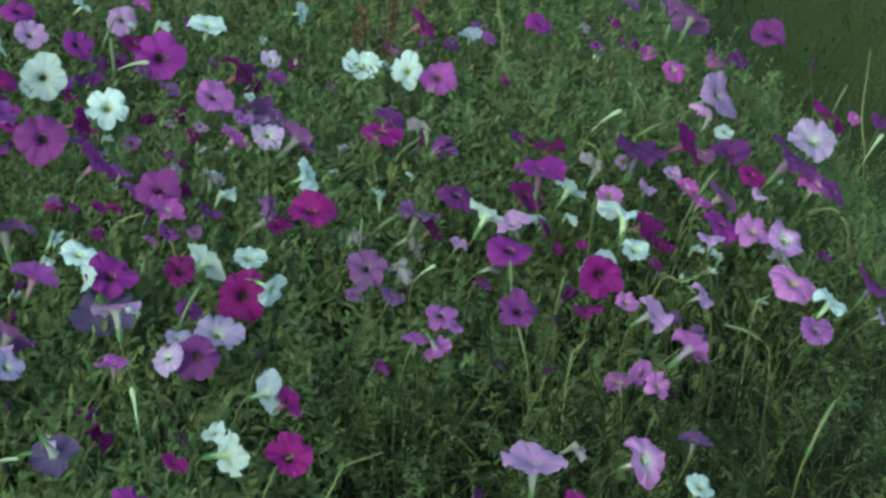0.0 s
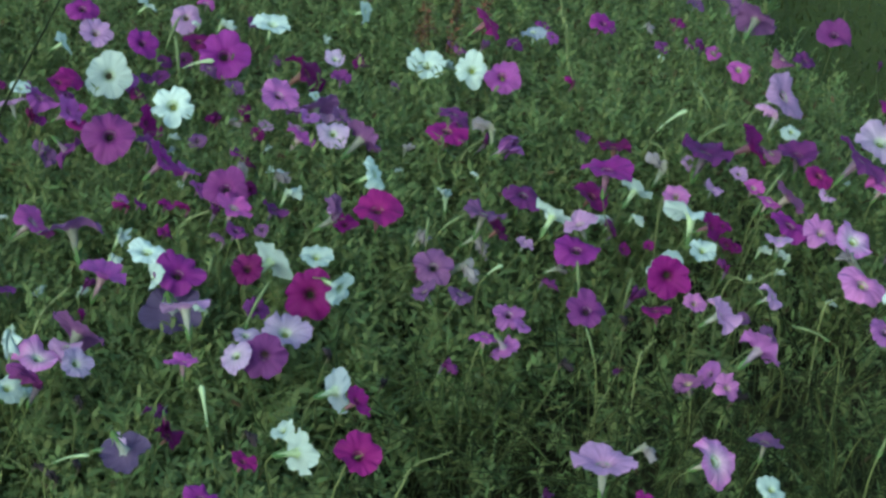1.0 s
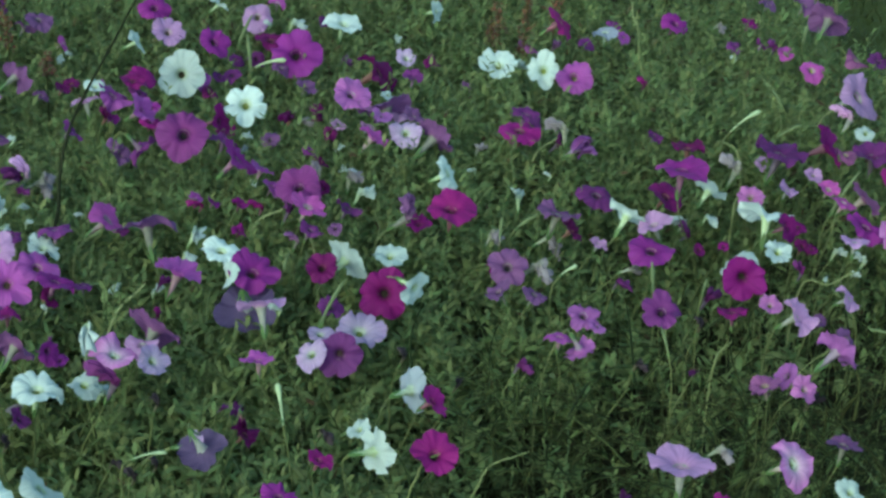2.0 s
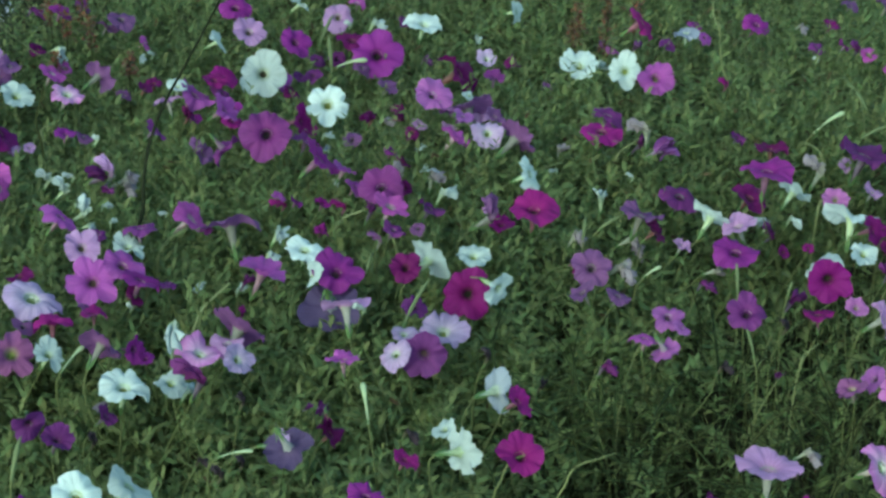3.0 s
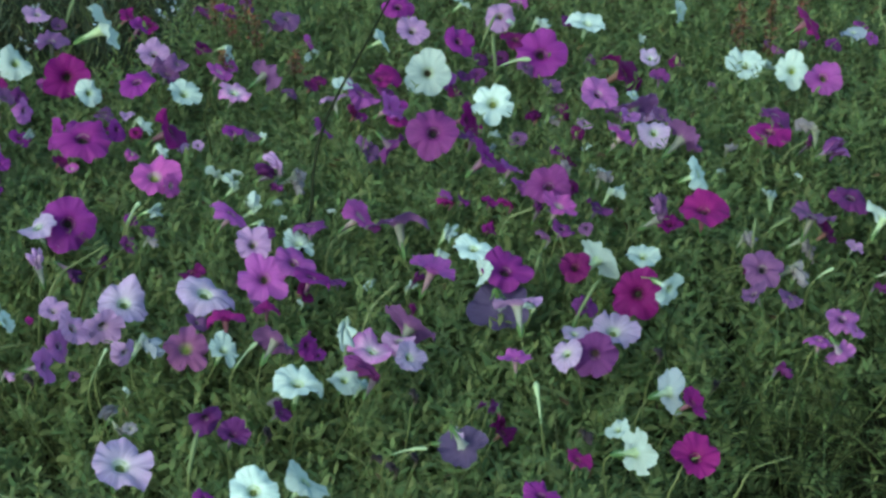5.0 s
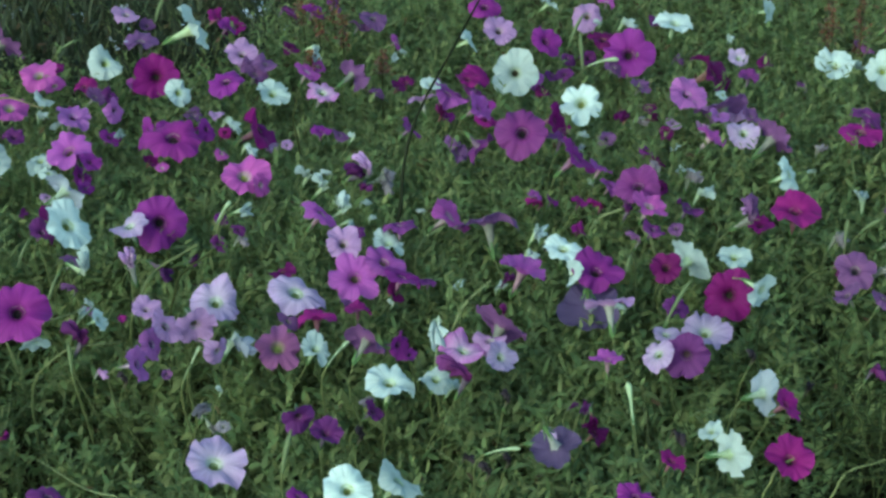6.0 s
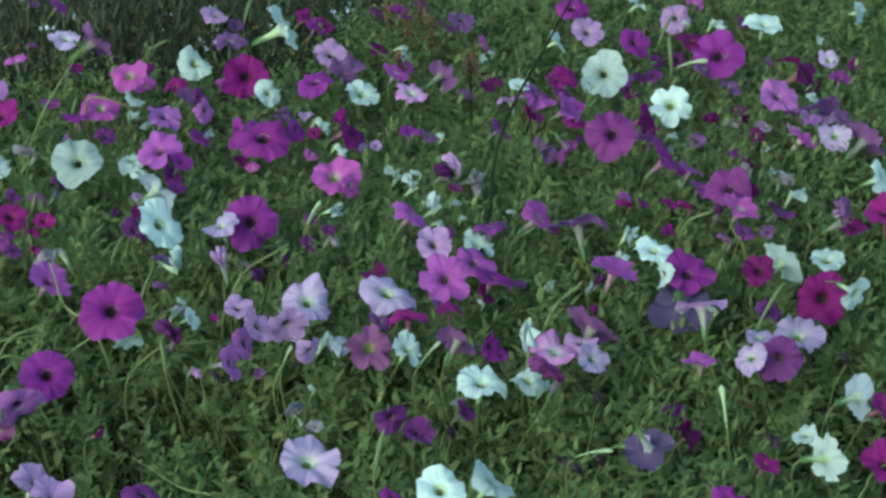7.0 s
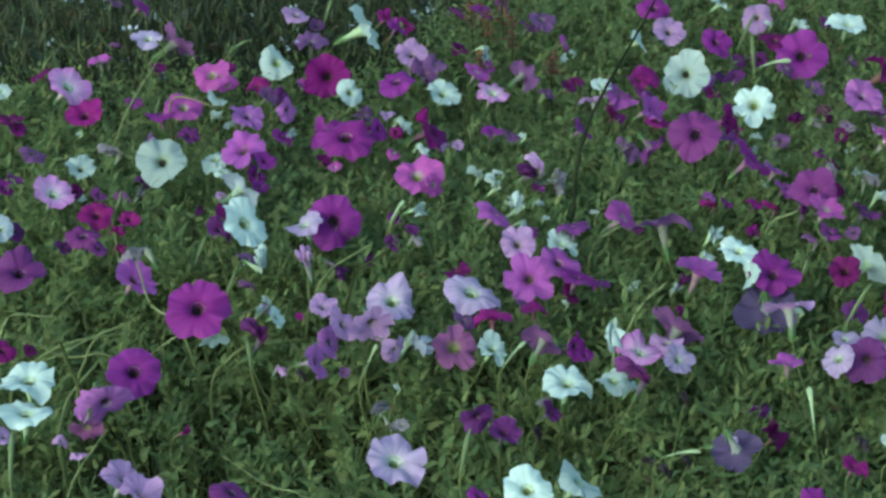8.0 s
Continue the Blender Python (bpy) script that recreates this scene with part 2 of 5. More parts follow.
def tubes_mesh(name, base, top, bend, radius, rings=6, sides=3):
    """Many thin curved stems at once: rows of base, top and sideways bend."""
    n = len(base)
    s = np.linspace(0, 1, rings)[None, :, None]
    mid = base[:, None] * (1 - s) + top[:, None] * s + bend[:, None] * (s * (1 - s) * 4)
    a = np.arange(sides) * 2 * math.pi / sides
    ring = np.stack([np.cos(a), np.sin(a), 0 * a], 1)[None, None]
    r = radius[:, None, None, None] * (1 - 0.55 * s[..., None])
    verts = (mid[:, :, None] + ring * r).reshape(-1, 3)
    t = np.array(grid_tris(rings, sides))
    tris = (t[None] + (np.arange(n) * rings * sides)[:, None, None]).reshape(-1, 3)
    return mesh_of(name, verts, tris)


def leaves_mesh(name, at, heading, rise, length, width, droop, twist):
    """Many drooping leaves at once."""
    n = len(at)
    px = np.array([0.0, 0.30, 0.30, 0.68, 0.68, 1.0])
    py = np.array([0.0, 0.5, -0.5, 0.42, -0.42, 0.0])
    x = px[None] * length[:, None]
    y = py[None] * width[:, None]
    z = 0.10 * width[:, None] * py[None] - droop[:, None] * length[:, None] * px[None] ** 2
    ct, st = np.cos(twist)[:, None], np.sin(twist)[:, None]
    y, z = y * ct - z * st, y * st + z * ct
    cr, sr = np.cos(rise)[:, None], np.sin(rise)[:, None]
    x, z = x * cr - z * sr, x * sr + z * cr
    ch, sh = np.cos(heading)[:, None], np.sin(heading)[:, None]
    verts = np.stack([x * ch - y * sh, x * sh + y * ch, z], -1) + at[:, None]
    t = np.array([(0, 2, 1), (1, 2, 4), (1, 4, 3), (3, 4, 5)])
    tris = (t[None] + (np.arange(n) * 6)[:, None, None]).reshape(-1, 3)
    return mesh_of(name, verts.reshape(-1, 3), tris)


rng = np.random.default_rng(11)


# ---- ground ----
def bed_edge(y):
    """The bed's border towards the lawn: its x at a given y."""
    return 0.10 + 0.36 * (3.6 - y) + 0.05 * np.sin(y * 5.0)


def ground():
    n = 61
    k = np.linspace(-1, 1, n)
    k = np.sign(k) * np.abs(k) ** 4 * 900
    gx, gy = np.meshgrid(k, k + 3)
    verts = np.stack([gx, gy, 0 * gx], -1).reshape(-1, 3)
    ob = new("ground", mesh_of("ground", verts, grid_tris(n, n, False)))
    ob.data.materials.append(TURF)
    tagged(ob, "dull green mown lawn reaching the horizon", "lawn", kind="structure")


BED_LEFT = -3.3


def bed_soil():
    ny, nx = 60, 80
    ys = np.linspace(1.15, 5.0, ny)
    verts = []
    for y in ys:
        for f in np.linspace(0, 1, nx):
            x = BED_LEFT - 0.1 + f * (float(bed_edge(y)) - BED_LEFT + 0.1)
            rim = min(1.0, min(f, 1 - f) * 16, (y - 1.15) * 5, (5.0 - y) * 5)
            verts.append((x, y, -0.01 + rim * (0.035 + 0.02 * noise.noise((x * 6, y * 6, 0)) + 0.012 * noise.noise((x * 22, y * 22, 3)))))
    ob = new("bed_soil", mesh_of("bed_soil", verts, grid_tris(ny, nx, False)))
    ob.data.materials.append(SOIL)
    tagged(ob, "dark crumbly soil of the flower bed", "soil", kind="structure")


ground()
bed_soil()


# ---- foliage of the bed ----
def dense(x, y):
    """The part of the bed where the petunias grow thickest; the rest is sparser."""
    r = np.hypot(x + 0.1, y)
    return (r > 1.50) & (r < 3.8) & (x > -0.52 - 0.68 * y) & (x < 0.14 + 0.15 * y)


def scatter(n, y0=1.25, y1=4.65, inset=0.0, sparse=0.06):
    """Random spots in the bed, few of them outside its thick part."""
    k = 8 * n
    y = rng.uniform(y0, y1, k)
    x = BED_LEFT + rng.random(k) * (bed_edge(y) - inset - BED_LEFT)
    keep = dense(x, y) | (rng.random(k) < sparse)
    return x[keep][:n], y[keep][:n]


def front_corner(x, y):
    """Where the bed thins out beside the lawn: 1 in the bare corner, 0 elsewhere."""
    return np.exp(-np.abs((x - 0.13) / 0.42) ** 4 - np.abs((y - 2.20) / 0.40) ** 4)


def canopy(x, y):
    """How high the leaves stand: low swells, sinking at the border."""
    lump = np.sin(x * 4.1 + 1.3 * np.sin(y * 3.3)) * np.sin(y * 3.7 + 0.8)
    # tufts a hand wide, with hollows between them
    tuft = np.sin(x * 61 + 2.1 * np.sin(y * 23)) + np.sin(y * 57 + 1.9 * np.sin(x * 27 + 1)) + np.sin((x + y) * 38 + 2.0 * np.sin((x - y) * 17))
    # narrow gaps between the tufts, deepest in the front corner
    gaps = np.clip(0.5 + 1.6 * np.sin(x * 46 + 1.5 * np.sin(y * 21)) * np.sin(y * 19 + 1.2 * np.sin(x * 33)), 0, 1)
    lump = lump + 0.36 * tuft
    lump = lump - (2.4 + 4.0 * gaps) * np.exp(-(((x + 1.05) / 0.34) ** 2) - ((y - 1.74) / 0.24) ** 2)
    lump = lump - (1.5 + 5.0 * gaps) * np.exp(-(((x + 1.40) / 0.20) ** 2) - ((y - 1.74) / 0.26) ** 2)
    lump = lump - (2.0 + 4.0 * gaps) * np.exp(-(((x + 0.30) / 0.24) ** 2) - ((y - 1.98) / 0.20) ** 2)
    lump = lump - front_corner(x, y) * (3.2 + 6.0 * gaps)
    return (0.300 + 0.026 * np.maximum(lump, -7.5)) * np.clip(0.45 + (bed_edge(y) - x) / 0.3, 0.45, 1)


def rear_growth(x, y):
    """Where the taller, darker growth stands behind the petunias."""
    return (x < -1.55) & (y > 2.60 + 0.5 * (x + 2.0))


def foliage():
    x, y = scatter(12500)
    keep = ~rear_growth(x, y) | (rng.random(len(x)) < 0.12)
    keep &= (canopy(x, y) > 0.2) | (rng.random(len(x)) < 0.05)
    keep &= rng.random(len(x)) > 0.86 * front_corner(x, y)
    x, y = x[keep], y[keep]
    n = len(x)
    h = canopy(x, y) * rng.uniform(0.84, 1.07, n)
    h *= np.where(rear_growth(x, y), 0.45, 1.0)
    a = rng.uniform(0, 2 * math.pi, n)
    lean = rng.uniform(0.05, 0.6, n) * h
    base = np.stack([x, y, 0 * x], 1)
    out = np.stack([np.cos(a), np.sin(a), 0 * a], 1)
    top = base + out * lean[:, None]
    top[:, 2] = h
    bend = -out * (lean * rng.uniform(-0.2, 0.35, n))[:, None]
    ob = new("petunia_stems", tubes_mesh("petunia_stems", base, top, bend, rng.uniform(0.0007, 0.0013, n), 5))
    ob.data.materials.append(STEM)
    tagged(ob, "tangled thin green petunia stems rising from the soil", "stems", kind="stuff")
    per = 19
    m = n * per
    i = np.repeat(np.arange(n), per)
    s = np.tile(np.linspace(0.50, 1.0, per), n) + rng.uniform(-0.02, 0.02, m)
    s = np.clip(s, 0, 1)[:, None]
    at = base[i] * (1 - s) + top[i] * s + bend[i] * (s * (1 - s) * 4)
    heading = np.tile(np.arange(per) * 2.4, n) + a[i] + rng.uniform(-0.5, 0.5, m)
    size = rng.uniform(0.009, 0.028, m) * (1.2 - 0.5 * s[:, 0])
    # a lower storey of broader leaves, which closes the gaps
    low = 155000
    lx, ly = scatter(low)
    keep = (canopy(lx, ly) > 0.2) | (rng.random(low) < 0.06)
    # thinner in the corner and towards the back of the bed
    keep &= rng.random(low) > np.maximum(0.78 * front_corner(lx, ly), np.clip((ly - 2.4) * 0.6, 0, 0.45))
    lx, ly = lx[keep], ly[keep]
    low = len(lx)
    lz = canopy(lx, ly) * np.where(rear_growth(lx, ly), 0.25, 1.0) * np.where(canopy(lx, ly) > 0.2, rng.uniform(0.87, 1.0, low), rng.uniform(0.2, 1.0, low))
    at = np.concatenate([at, np.stack([lx, ly, lz], 1)])
    heading = np.concatenate([heading, rng.uniform(0, 6.283, low)])
    size = np.concatenate([size, rng.uniform(0.009, 0.026, low)])
    # and here and there a full-grown oval leaf on top
    big = 700
    bx, by = scatter(big)
    bx, by = bx[~rear_growth(bx, by)], by[~rear_growth(bx, by)]
    big = len(bx)
    at = np.concatenate([at, np.stack([bx, by, canopy(bx, by) * rng.uniform(0.93, 1.03, big)], 1)])
    heading = np.concatenate([heading, rng.uniform(0, 6.283, big)])
    size = np.concatenate([size, rng.uniform(0.020, 0.030, big)])
    low += big
    m += low
    # towards the back the plants are leggier, with smaller, more upright leaves
    back = np.clip((at[:, 1] - 2.25) / 0.7, 0, 1)
    size = np.where(dense(at[:, 0], at[:, 1]), size * (1 - 0.32 * back), 2.2 * size)
    rise = np.concatenate([rng.uniform(0.1, 1.45, m - low), rng.uniform(-0.2, 1.25, low)])
    rise = rise + (1.35 - rise) * 0.2 * back
    ob = new("petunia_leaves", leaves_mesh("petunia_leaves", at, heading, rise, size,
                                           size * rng.uniform(0.16, 0.40, m), rng.uniform(0.0, 0.6, m), rng.uniform(-0.6, 0.6, m)))
    ob.data.materials.append(LEAF)
    tagged(ob, "dense small dark green petunia leaves filling the bed", "foliage", kind="stuff")


def loose_stalks():
    """Bare thin stalks that cross one another among the top leaves."""
    n = 5000
    x, y = scatter(n, inset=0.05)
    keep = rng.random(len(x)) > 0.7 * front_corner(x, y)
    x, y = x[keep], y[keep]
    n = len(x)
    a = rng.uniform(0, 2 * math.pi, n)
    reach = rng.gamma(2.0, 0.032, n)
    z = canopy(x, y)
    base = np.stack([x, y, z - rng.uniform(0.01, 0.12, n)], 1)
    top = base + np.stack([np.cos(a) * reach, np.sin(a) * reach, rng.uniform(0.0, 0.11, n)], 1)
    top[:, 2] = np.minimum(top[:, 2], z + 0.035)
    bend = np.stack([rng.normal(0, 0.018, n), rng.normal(0, 0.018, n), rng.uniform(-0.01, 0.03, n)], 1)
    ob = new("bare_stalks", tubes_mesh("bare_stalks", base, top, bend, rng.uniform(0.0006, 0.0013, n), 6, 3))
    ob.data.materials.append(PALE_STEM)
    tagged(ob, "pale bare flower stalks tangled above the leaves", "stalks", kind="stuff")


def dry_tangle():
    """Thin dead stems lying criss-cross in the open hollow of the bed, crowded and dark to stand in for its shade."""
    # more stems than grow there: their dark colour deepens the hollow's shade
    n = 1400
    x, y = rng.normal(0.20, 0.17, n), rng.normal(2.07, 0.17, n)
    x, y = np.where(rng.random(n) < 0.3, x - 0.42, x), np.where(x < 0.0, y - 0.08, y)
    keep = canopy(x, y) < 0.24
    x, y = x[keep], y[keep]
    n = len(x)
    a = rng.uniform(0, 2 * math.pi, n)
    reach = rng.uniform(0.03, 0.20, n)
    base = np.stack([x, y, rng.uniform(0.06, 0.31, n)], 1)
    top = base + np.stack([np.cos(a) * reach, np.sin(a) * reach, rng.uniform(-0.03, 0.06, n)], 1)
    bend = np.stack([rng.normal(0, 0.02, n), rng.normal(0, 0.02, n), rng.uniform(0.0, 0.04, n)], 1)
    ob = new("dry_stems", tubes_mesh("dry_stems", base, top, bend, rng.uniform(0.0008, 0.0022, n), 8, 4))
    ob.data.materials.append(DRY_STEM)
    tagged(ob, "thin dead brownish stems tangled in a hollow of the bed, crowded to stand in for its shade", "stems", kind="stuff")


def young_shoots():
    """Fresh yellowish tips, each a short sprig of narrow upright leaves."""
    n, per = 520, 11
    x, y = scatter(n, inset=0.08)
    # a few spots where they crowd
    for cx, cy, k in ((-0.41, 3.34, 16), (-0.54, 3.32, 10), (-0.38, 1.80, 3), (-1.00, 2.34, 3), (-1.18, 2.29, 3), (-0.76, 1.86, 4), (-0.54, 1.92, 4)):
        x, y = np.append(x, rng.normal(cx, 0.035, k)), np.append(y, rng.normal(cy, 0.035, k))
    keep = ~rear_growth(x, y) & (canopy(x, y) > 0.2)
    x, y = x[keep], y[keep]
    n = len(x)
    z = canopy(x, y) * rng.uniform(0.90, 1.02, n)
    axis = np.stack([rng.normal(0, 0.010, n), rng.normal(0, 0.010, n), rng.uniform(0.018, 0.042, n)], 1)
    i = np.repeat(np.arange(n), per)
    s = np.tile(np.linspace(0, 1, per), n)
    at = np.stack([x, y, z], 1)[i] + axis[i] * s[:, None]
    size = rng.uniform(0.010, 0.020, n * per) * (1.15 - 0.5 * s)
    ob = new("young_shoots", leaves_mesh("young_shoots", at, np.tile(np.arange(per) * 2.4, n) + rng.uniform(0, 6.283, n)[i], rng.uniform(0.3, 1.1, n * per) + 0.3 * s, size,
                                         size * rng.uniform(0.20, 0.36, n * per), rng.uniform(0, 0.4, n * per), rng.uniform(-0.4, 0.4, n * per)))
    ob.data.materials.append(YOUNG_LEAF)
    tagged(ob, "fresh yellowish green shoot tips standing above the leaves", "foliage", kind="stuff")


def leafy_shoots():
    """Upright sprigs that stand clear of the carpet of leaves, each a thin stem set with small oval leaves."""
    n, per = 3600, 15
    x, y = scatter(n, inset=0.06, sparse=0.03)
    keep = ~rear_growth(x, y) & (rng.random(n) > 0.35 * front_corner(x, y))
    x, y = x[keep], y[keep]
    n = len(x)
    z = canopy(x, y)
    tall = rng.uniform(0.035, 0.085, n) * (1 + 0.1 * np.clip((y - 2.25) / 0.7, 0, 1))
    a = rng.uniform(0, 6.283, n)
    lean = rng.gamma(2.0, 0.010, n)
    base = np.stack([x, y, z - 0.04], 1)
    top = base + np.stack([np.cos(a) * lean, np.sin(a) * lean, tall + 0.015], 1)
    bend = np.stack([np.cos(a), np.sin(a), 0 * a], 1) * (-0.3 * lean)[:, None]
    ob = new("shoot_stems", tubes_mesh("shoot_stems", base, top, bend, rng.uniform(0.0008, 0.0013, n), 5))
    ob.data.materials.append(STEM)
    tagged(ob, "thin green stems of the upright leafy shoots", "stems", kind="stuff")
    m = n * per
    i = np.repeat(np.arange(n), per)
    s = np.clip(np.tile(np.linspace(0.25, 1.0, per), n) + rng.uniform(-0.03, 0.03, m), 0, 1)[:, None]
    at = base[i] * (1 - s) + top[i] * s + bend[i] * (s * (1 - s) * 4)
    size = rng.uniform(0.011, 0.024, m) * (1.25 - 0.6 * s[:, 0]) * rng.uniform(0.7, 1.3, n)[i]
    ob = new("shoot_leaves", leaves_mesh("shoot_leaves", at, np.tile(np.arange(per) * 2.4, n) + a[i] + rng.uniform(-0.4, 0.4, m), rng.uniform(0.1, 0.9, m) + 0.4 * s[:, 0], size,
                                         size * rng.uniform(0.22, 0.42, m), rng.uniform(0.0, 0.5, m), rng.uniform(-0.5, 0.5, m)))
    ob.data.materials.append(LEAF)
    tagged(ob, "small oval green leaves on upright petunia shoots", "foliage", kind="stuff")


def dry_leaves():
    """Brown curled leaves caught among the green ones, most of them towards the back."""
    n = 15000
    x, y = scatter(n, inset=0.04)
    keep = rng.random(n) < np.clip(0.25 + (y - 2.1) * 0.8, 0.25, 1.0)
    x, y = x[keep], y[keep]
    n = len(x)
    z = canopy(x, y) * rng.uniform(0.72, 1.03, n)
    size = rng.uniform(0.008, 0.020, n)
    ob = new("dry_leaves", leaves_mesh("dry_leaves", np.stack([x, y, z], 1), rng.uniform(0, 6.283, n), rng.uniform(-0.5, 1.2, n), size,
                                       size * rng.uniform(0.18, 0.45, n), rng.uniform(-0.3, 0.8, n), rng.uniform(-1.0, 1.0, n)))
    ob.data.materials.append(DRY_LEAF)
    tagged(ob, "brown withered leaves caught among the green foliage", "foliage", kind="stuff")


def lawn_blades():
    n = 36000
    y = np.abs(rng.normal(3.0, 1.8, n))
    x = bed_edge(np.clip(y, 1.2, 5.0)) - 0.03 + rng.exponential(0.7, n)
    at = np.stack([x, y, 0 * x], 1)
    size = rng.uniform(0.014, 0.034, n)
    ob = new("lawn_blades", leaves_mesh("lawn_blades", at, rng.uniform(0, 6.283, n), rng.uniform(0.5, 1.4, n), size,
                                        size * 0.11, rng.uniform(0, 0.5, n), rng.uniform(-0.4, 0.4, n)))
    ob.data.materials.append(GRASS)
    tagged(ob, "short soft green grass blades of the lawn beside the bed", "grass", kind="stuff")


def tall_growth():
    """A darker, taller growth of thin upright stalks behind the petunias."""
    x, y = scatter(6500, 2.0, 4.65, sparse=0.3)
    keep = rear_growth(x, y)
    x, y = x[keep], y[keep]
    n = len(x)
    h = rng.uniform(0.22, 0.42, n)
    base = np.stack([x, y, 0 * x], 1)
    top = base + np.stack([rng.normal(0, 0.03, n), rng.normal(0, 0.03, n), h], 1)
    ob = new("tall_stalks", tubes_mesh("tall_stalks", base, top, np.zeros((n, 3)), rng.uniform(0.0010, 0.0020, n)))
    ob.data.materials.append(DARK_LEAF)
    tagged(ob, "thin upright green stalks standing behind the petunias", "stalks", kind="stuff")
    per = 14
    m = n * per
    i = np.repeat(np.arange(n), per)
    s = rng.uniform(0.2, 1.0, m)[:, None]
    at = base[i] * (1 - s) + top[i] * s
    size = rng.uniform(0.025, 0.055, m)
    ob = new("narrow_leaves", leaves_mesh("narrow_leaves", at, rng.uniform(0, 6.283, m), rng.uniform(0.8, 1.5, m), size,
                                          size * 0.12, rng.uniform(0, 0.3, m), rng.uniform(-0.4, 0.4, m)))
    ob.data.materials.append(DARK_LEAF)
    tagged(ob, "narrow dark green leaves on upright stalks", "foliage", kind="stuff")
    pick = rng.choice(n, 150, replace=False)
    at = np.repeat(top[pick], 5, axis=0) + rng.normal(0, 0.006, (750, 3))
    ob = new("pale_florets", leaves_mesh("pale_florets", at, rng.uniform(0, 6.283, 750), rng.uniform(0, 1.4, 750),
                                         np.full(750, 0.009), np.full(750, 0.006), np.zeros(750), np.zeros(750)))
    ob.data.materials.append(SPECK)
    tagged(ob, "tiny pale blue florets at the stalk tips", "florets", kind="stuff")


foliage()
loose_stalks()
dry_tangle()
young_shoots()
leafy_shoots()
dry_leaves()
lawn_blades()
tall_growth()


# ---- petunias ----
def corolla_mesh(name, seed, lobe, ruffle, cup, sharp):
    """The open trumpet: a funnel that flares into five soft, uneven, frilled lobes; radius 1, facing +z."""
    rs = [0.13, 0.19, 0.27, 0.38, 0.52, 0.66, 0.79, 0.90, 1.0]
    cols, r0 = 70, random.Random(seed)
    tilt = [r0.uniform(-0.34, 0.20) for _ in range(5)]
    tilt[r0.randrange(5)] -= r0.uniform(0.15, 0.40)
    size = [r0.uniform(0.82, 1.10) for _ in range(5)]
    p1, p2, p3, p4 = (r0.uniform(0, 6.28) for _ in range(4))
    saddle = r0.uniform(0.04, 0.22)
    verts = []
    for r in rs:
        for j in range(cols):
            a = 2 * math.pi * j / cols
            b = a + 0.13 * math.sin(a + p1) + 0.07 * math.sin(2 * a + p2)
            k = int(((b / (2 * math.pi)) * 5 + 0.5) % 5)
            v = abs(math.cos(2.5 * b))
            w = v * v
            notch = 1 - lobe * (1 - v) ** sharp
            c, d = math.cos(a), math.sin(a)
            frill = 0.08 * noise.noise((2.6 * c, 2.6 * d, seed)) + 0.03 * noise.noise((9 * c, 9 * d, seed + 3))
            edge = notch * (1 + (size[k] - 1) * w) * (1 + frill)
            reach = r * (1 + (edge - 1) * r ** 1.5)
            z = -0.55 * math.exp(-((r / 0.22) ** 1.4)) + cup * r * r + tilt[k] * w * r * r
            z += saddle * r * r * math.cos(2 * a + p4)
            z += ruffle * r ** 3 * (math.sin(7 * a + p1) + 0.8 * math.sin(13 * a + p2) + 0.5 * math.sin(21 * a + p3))
            z += 0.10 * r * r * noise.noise((2.2 * r * c, 2.2 * r * d, seed + 7.5)) - 0.12 * r ** 4 * (1 - v) ** 2
            verts.append((reach * c, reach * d, z))
    return mesh_of(name, verts, grid_tris(len(rs), cols))


def wilted_mesh(name, seed):
    """A spent bloom: its limb has collapsed into ragged pleats and hangs to one side."""
    cols, rows, r0 = 40, 11, random.Random(seed)
    lean, p = r0.uniform(0.5, 1.2), r0.uniform(0, 6.28)
    verts = []
    for i in range(rows):
        s = i / (rows - 1)
        for j in range(cols):
            a = 2 * math.pi * j / cols
            c, d = math.cos(a), math.sin(a)
            n = noise.noise((2.5 * c, 2.5 * d, 3 * s + seed * 5.1))
            rad = 0.10 + 0.40 * s ** 1.2
            rad *= 1 + 0.50 * s * math.sin(5 * a + p) + 0.28 * s * math.sin(9 * a + 2 * p + 2 * s) + 0.5 * s * n
            x = rad * c + lean * s * s
            y = 0.55 * rad * d + 0.25 * n * s
            z = -0.55 + 1.25 * s * (1 + 0.25 * s * math.sin(5 * a + p + 1) + 0.2 * n) - 0.9 * lean * s * s * s
            verts.append((x, y, z))
    return mesh_of(name, verts, grid_tris(rows, cols))


def tube_mesh(name):
    cols, verts = 12, []
    rows = [(-0.16, 0.245), (-0.30, 0.185), (-0.50, 0.140), (-0.80, 0.105), (-1.10, 0.075), (-1.32, 0.06)]
    for z, r in rows:
        for j in range(cols):
            a = 2 * math.pi * j / cols
            k = 1 + 0.07 * math.cos(5 * a)
            verts.append((r * k * math.cos(a), r * k * math.sin(a), z))
    return mesh_of(name, verts, grid_tris(len(rows), cols))


def throat_mesh(name):
    """The dark or greenish eye inside the funnel, with its stamens' knob."""
    cols, verts = 14, []
    rows = [(-0.28, 0.150), (-0.38, 0.128), (-0.52, 0.10), (-0.54, 0.05), (-0.36, 0.038), (-0.33, 0.004)]
    for z, r in rows:
        for j in range(cols):
            a = 2 * math.pi * j / cols
            verts.append((r * math.cos(a), r * math.sin(a), z))
    return mesh_of(name, verts, grid_tris(len(rows), cols))


